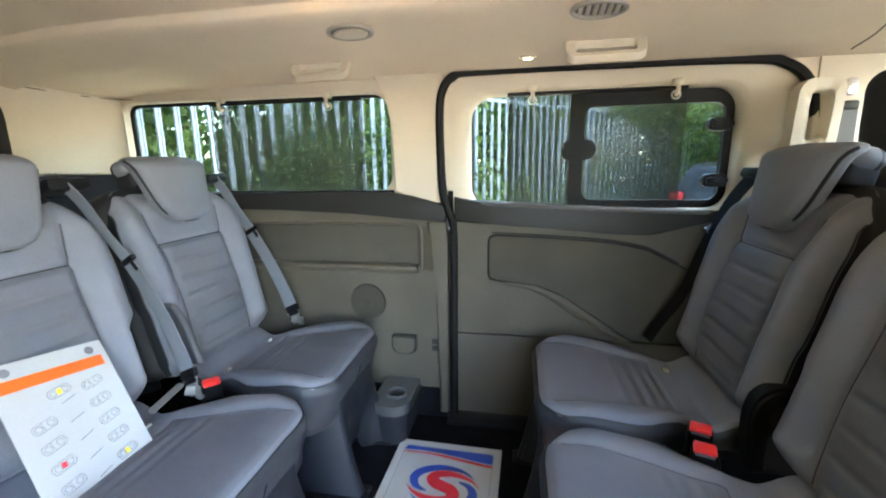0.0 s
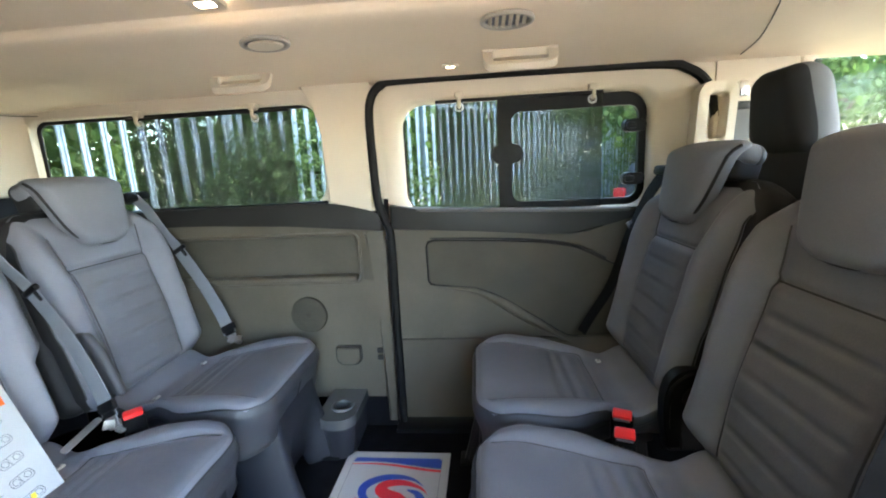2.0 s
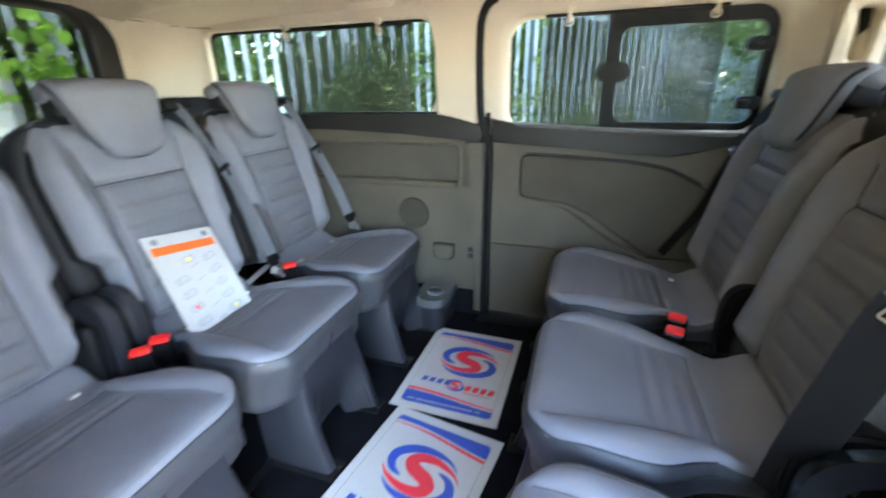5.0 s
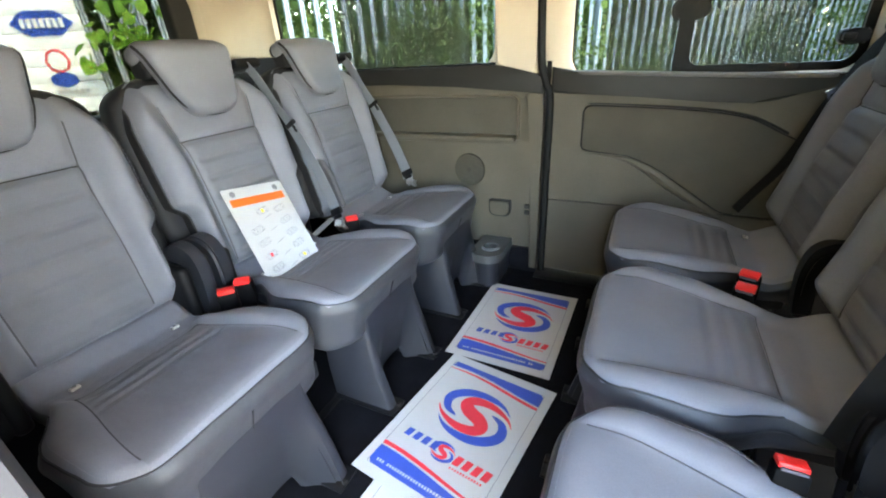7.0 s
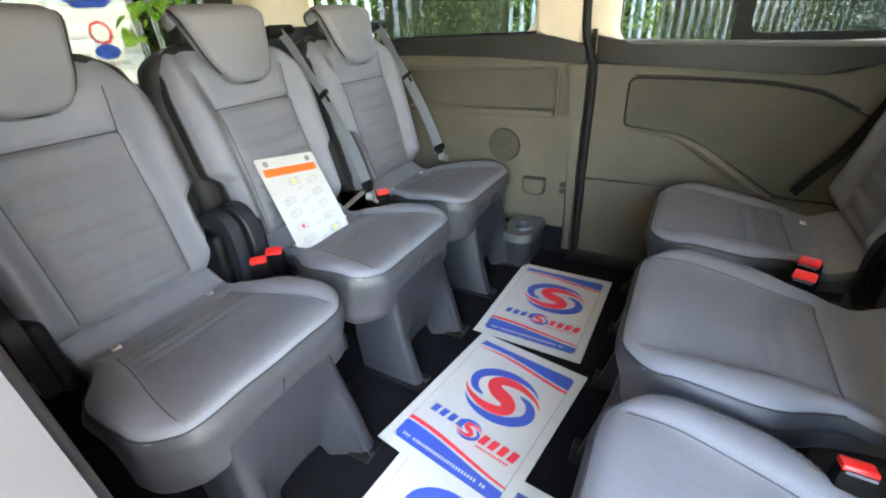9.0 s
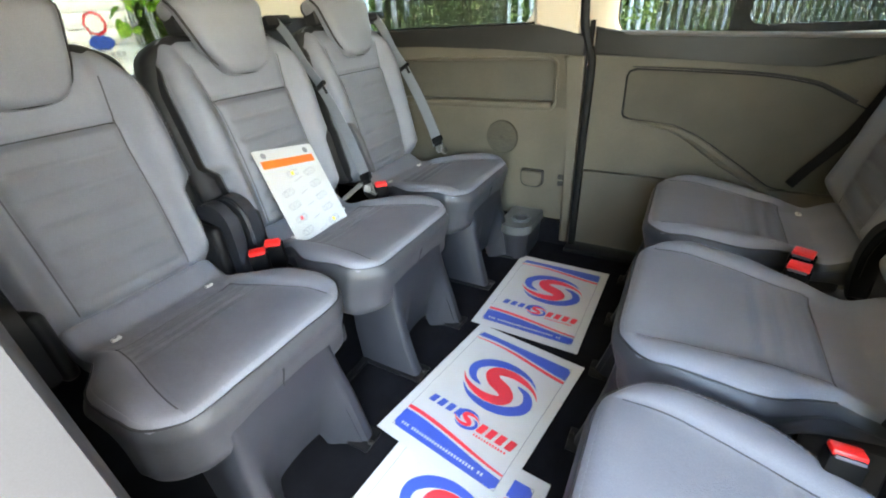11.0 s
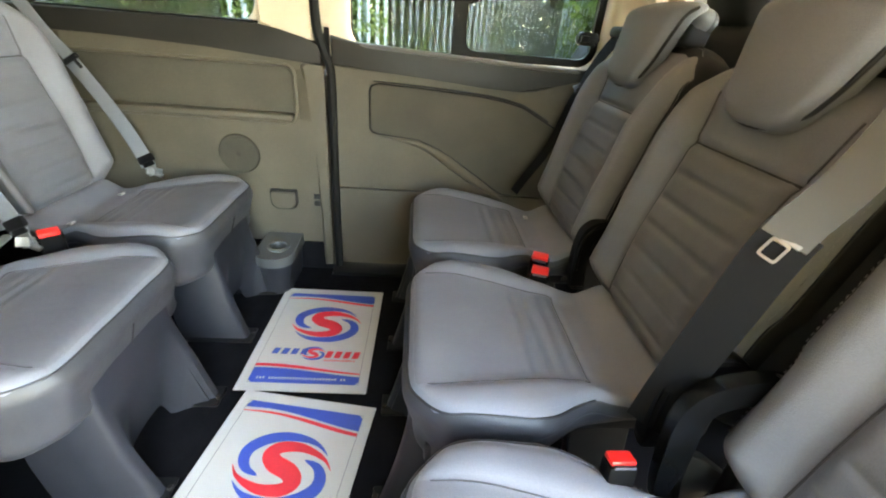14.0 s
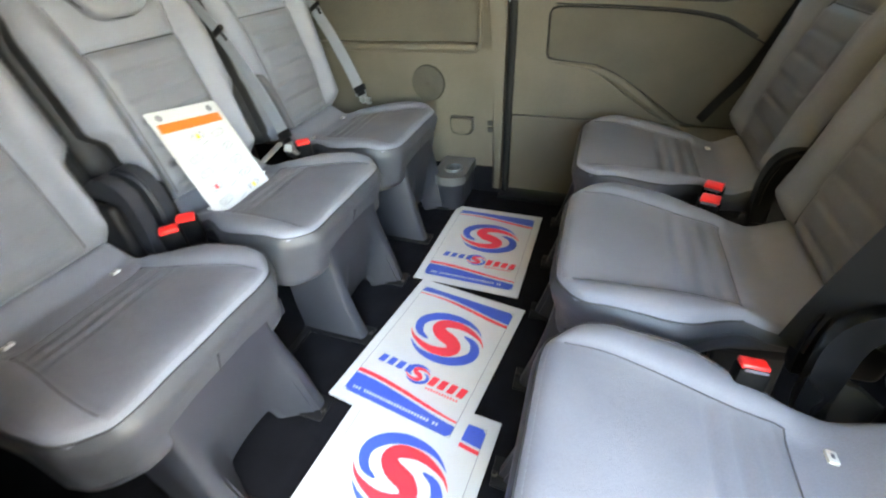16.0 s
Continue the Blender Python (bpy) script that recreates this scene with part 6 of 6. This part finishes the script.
# broad leaves before the pales where the growth is thickest
pts = []
for k in range(150):
    s = rng.uniform(0.75, 1.9)
    top_z = float(np.interp(s, (0.75, 1.2, 2.0, 2.2, 2.75), (0.75, 1.1, 1.25, 1.45, 1.5)))
    base = np.array(FOOT + FD * s - FN * rng.uniform(0.04, 0.16)) + np.array([0, 0, 0.1 + (top_z - 0.1) * rng.uniform(0, 1) ** 0.7])
    pts.append(base + rng.normal(size=(int(rng.integers(4, 11)), 3)) * 0.085)
tagged(leaf_cloud("climber_front_leaves", np.concatenate(pts), 0.075, LEAF, rng), "broad green climber leaves before the fence", "climber", kind="stuff")
# a branch hanging over the fence further along
pts = []
for k in range(60):
    s = rng.uniform(7.2, 10.5)
    base = np.array(FOOT + FD * s - FN * rng.uniform(0.0, 0.35)) + np.array([0, 0, 1.75 + 0.5 * rng.uniform(0, 1)])
    pts.append(base + rng.normal(size=(22, 3)) * 0.13)
tagged(leaf_cloud("overhanging_leaves", np.concatenate(pts), 0.08, LEAF, rng), "green leaves hanging over the fence top", "branch", kind="stuff")
# a leafy spray close to the sign behind the van
pts = []
for k in range(25):
    s = rng.uniform(-1.72, -0.62)
    base = np.array(FOOT + FD * s - FN * rng.uniform(0.5, 0.7)) + np.array([0, 0, 0.75 + 0.9 * rng.uniform(0, 1) * smooth01((s + 1.9) / 0.7) + 0.2 * rng.normal()])
    pts.append(base + rng.normal(size=(9, 3)) * 0.09)
tagged(leaf_cloud("vine_spray", np.concatenate(pts), 0.12, LEAF_BRIGHT, rng), "bright green vine leaves hanging before the fence", "vine", kind="stuff")
# grass and weeds at the fence foot
pts = np.array([FOOT + FD * rng.uniform(-6, 17) - FN * rng.uniform(-0.4, 0.9) for _ in range(6000)])
pts[:, 2] = GROUND + np.abs(rng.normal(size=len(pts))) * 0.16
tagged(leaf_cloud("weeds", pts, 0.07, LEAF, rng), "green weeds along the fence foot", "weeds", kind="stuff")


pts = np.array([FOOT + FD * rng.uniform(-9, 24) + FN * rng.uniform(0.9, 2.0) for _ in range(28000)])
pts[:, 2] = GROUND + 2.5 * rng.uniform(0, 1, len(pts)) ** 1.2
along = (pts - np.array(FOOT)) @ np.array(FD)
pts = pts[(pts[:, 2] < 1.3) | (np.abs(along - 0.75) > 0.28)]
tagged(leaf_cloud("hedge_leaves", pts, 0.15, LEAF_TREE, rng), "dense green undergrowth behind the fence", "undergrowth", kind="stuff")


def tree(p, height, spread, count, seed):
    r = np.random.default_rng(seed)
    t = empty("tree", Matrix.Translation(p))
    tagged(t, "broad leafy green tree round the yard", "tree", group="trees behind the fence")
    bm = bmesh.new()
    tips = []
    tube(bm, spline([(0, 0, 0), (0.1, 0.05, height * 0.25), (0.0, 0.1, height * 0.5), (0.1, 0.0, height * 0.85)], 5), [0.16 - 0.13 * i / 15 for i in range(16)], 8)
    for k in range(13):
        z = height * r.uniform(0.18, 0.75)
        a = r.uniform(0, 6.28)
        L = spread * r.uniform(0.6, 1.0)
        e = Vector((L * math.cos(a), L * math.sin(a), z + L * r.uniform(0.1, 0.7)))
        mid = Vector((e.x * 0.5, e.y * 0.5, z + (e.z - z) * 0.3))
        tube(bm, spline([(0, 0, z), mid, e], 4), [0.05 - 0.0052 * i for i in range(9)], 6)
        tips += [mid, e, (mid + e) / 2]
    part("trunk", bm, BARK, t)
    pts = []
    for e in tips:
        for q in range(5):
            c = np.array(e) + r.normal(size=3) * np.array([0.45, 0.45, 0.4])
            pts.append(c + r.normal(size=(count, 3)) * 0.26)
    crown = leaf_cloud("crown", np.concatenate(pts), 0.12, LEAF_TREE, r)
    crown.parent = t
    return t


# the last four, 9 m and more, are added to block blue sky light
for i, (s, d, h, w) in enumerate(((-7.5, 2.2, 4.8, 2.0), (-4.4, 2.0, 5.2, 2.1), (-1.7, 1.6, 4.6, 1.9), (3.0, 3.2, 5.6, 2.0), (3.6, 2.0, 4.6, 2.0), (6.6, 2.2, 5.2, 2.2), (10, 2.4, 5.4, 2.4), (14, 2.4, 5.6, 2.6), (18.5, 1.5, 6.0, 3.0), (-3.0, 4.2, 5.5, 2.4), (-0.9, 4.8, 5.0, 1.7), (3.4, 5.0, 6.0, 2.0), (5.2, 4.6, 6.0, 2.5), (8.6, 4.8, 6.0, 2.6), (-6.2, 4.4, 6.0, 2.6), (3.8, 6.5, 9.5, 3.4), (7.2, 6.0, 9.5, 3.6), (10.6, 6.2, 9.5, 3.6), (0.4, 6.8, 9.0, 3.2))):
    p = FOOT + FD * s + FN * d
    made = tree((p.x, p.y, GROUND), h, w, 26, 20 + i)
    first_tree = made if i == 1 else (first_tree if i else made)

# two at negative y are added out of view and shade the open side
for x, y, r in ((-8.5, 0.2, 200), (-1.5, -6.4, 300), (-4.4, -6.2, 60), (8.5, 10.5, 20), (11.0, 8.0, 140), (6.5, 12.0, 250), (13.5, 11.0, 320), (6.4, 8.3, 80), (8.6, 8.9, 170), (5.2, 10.2, 30)):
    copy_thing(first_tree, pose(x, y, GROUND, 0, 0, r))
# a car parked by the fence further along
CAR_PAINT = material("dark_grey_paint", (0.02, 0.021, 0.024), 0.4, 0.0, spec=0.3, vary=0.05, coat=0.1)
CAR_GLASS = material("dark_car_glass", (0.012, 0.013, 0.014), 0.35, spec=0.2, vary=0.05)
TAIL_RED = material("red_lamp_lens", (0.30, 0.012, 0.014), 0.15, vary=0.05, coat=0.4)


def parked_car(m):
    car = empty("parked_car", m)
    tagged(car, "dark grey parked hatchback with red tail lamps by the fence", "car")
    side_line = [(0.0, 0.32), (0.03, 0.75), (0.10, 0.92), (0.42, 1.38), (0.75, 1.46), (1.75, 1.46), (2.55, 1.02), (3.65, 0.88), (3.92, 0.66), (3.95, 0.30)]
    bm = bmesh.new()
    rows_ = []
    for w in (-0.85, -0.78, -0.35, 0.35, 0.78, 0.85):
        k = 0.0 if abs(w) < 0.8 else 1.0
        rows_.append([bm.verts.new((x + 0.04 * k * (1 if x < 2 else -1), w * (1 - 0.16 * smooth01((z - 0.85) / 0.6)), z - 0.05 * k * (z > 0.6))) for x, z in side_line])
    n = len(side_line)
    for r0, r1 in zip(rows_, rows_[1:]):
        for i in range(n):
            bm.faces.new((r0[i], r0[(i + 1) % n], r1[(i + 1) % n], r1[i]))
    bm.faces.new(rows_[0][::-1])
    bm.faces.new(rows_[-1])
    part("body", bm, CAR_PAINT, car, auto=40)
    bm = bmesh.new()
    prism(bm, [(-0.58, 0.98), (0.58, 0.98), (0.52, 1.32), (-0.52, 1.32)], lambda u, v, d: (0.10 + (v - 0.92) * 0.70 - d, u, v), -0.01, 0.012)
    part("rear_window", bm, CAR_GLASS, car)
    for w in (-1, 1):
        bm = bmesh.new()
        prism(bm, [(0.65, 0.96), (2.4, 0.96), (1.75, 1.36), (0.85, 1.36)], lambda u, v, d: (u, w * (0.83 - 0.26 * (v - 0.9) + d), v), -0.02, 0.012)
        part("side_window", bm, CAR_GLASS, car)
        bm = bmesh.new()
        box(bm, 0.045, w * 0.70, 0.83, 0.10, 0.22, 0.24, 0.03)
        part("tail_lamp", bm, TAIL_RED, car, "red tail lamp")
        for x in (0.72, 3.20):
            bm = bmesh.new()
            bmesh.ops.create_cone(bm, cap_ends=True, segments=28, radius1=0.31, radius2=0.31, depth=0.2)
            bmesh.ops.rotate(bm, matrix=Matrix.Rotation(radians(90), 3, "X"), verts=bm.verts)
            bmesh.ops.translate(bm, vec=(x, w * 0.77, 0.31), verts=bm.verts)
            wheel = part("wheel", bm, RUBBER, car)
            bm = bmesh.new()
            bmesh.ops.create_cone(bm, cap_ends=True, segments=20, radius1=0.2, radius2=0.2, depth=0.22)
            bmesh.ops.rotate(bm, matrix=Matrix.Rotation(radians(90), 3, "X"), verts=bm.verts)
            bmesh.ops.translate(bm, vec=(x, w * 0.77, 0.31), verts=bm.verts)
            part("rim", bm, STEEL, wheel)
    return car


p = Vector((2.88, 8.30, GROUND)) - FN * 0.80
parked_car(pose(p.x, p.y, GROUND, 0, 0, FROT))
# unseen wall added to block sky at the doorway; its olive warms the bounce
bm = bmesh.new()
box(bm, -4.15, -2.1, GROUND + 1.8, 8.9, 0.25, 3.6, 0.02)
tagged(part("wall_sky_block", bm, material("olive_bounce", (0.088, 0.078, 0.014), 0.9, grain=0.8, scale=150, vary=0.2, vary_scale=1.2)), "plain unseen olive wall added to hold sky light off the seats", "wall", kind="structure")
# white boarded sign behind the van
sign = empty("sign_board", pose(*(FOOT - FN * 0.42), 0, 0, FROT))
tagged(sign, "white boarded sign with coloured badges behind the van", "sign")
for k in range(13):
    bm = bmesh.new()
    box(bm, -3.06, 0, 0.65 + 0.135 * k, 2.6, 0.02, 0.131, 0.004)
    part("board", bm, SIGN_WHITE, sign)
for x in (-4.2, -1.9):
    bm = bmesh.new()
    box(bm, x, 0.05, 0.85, 0.06, 0.06, 2.7, 0.005)
    part("post", bm, STEEL, sign)


def badge(cx, cz, rx, rz, mat, n=24, inner=None):
    bm = bmesh.new()
    prism(bm, [(cx + rx * math.cos(2 * math.pi * i / n), cz + rz * math.sin(2 * math.pi * i / n)) for i in range(n)], lambda u, v, d: (u, d, v), -0.018, -0.011)
    b = part("badge", bm, mat, sign, smooth=False)
    if inner:
        bm = bmesh.new()
        prism(bm, [(cx + 0.8 * rx * math.cos(2 * math.pi * i / n), cz + 0.8 * rz * math.sin(2 * math.pi * i / n)) for i in range(n)], lambda u, v, d: (u, d, v), -0.021, -0.0185)
        part("badge_centre", bm, inner, b, smooth=False)


badge(-2.045, 1.33, 0.235, 0.11, INK_BLUE, 6)
badge(-2.045, 1.03, 0.095, 0.10, INK_RED, 8, SIGN_WHITE)
badge(-2.045, 0.875, 0.105, 0.06, INK_BLUE, 24)
for i in range(6):
    bm = bmesh.new()
    box(bm, -2.13 + i * 0.045, -0.015, 0.775, 0.03, 0.006, 0.04)
    part("bar", bm, INK_GREY, sign, smooth=False)
for i in range(7):
    bm = bmesh.new()
    box(bm, -2.185 + i * 0.047, -0.021, 1.33, 0.03, 0.005, 0.075)
    part("bar", bm, SIGN_WHITE, sign, smooth=False)
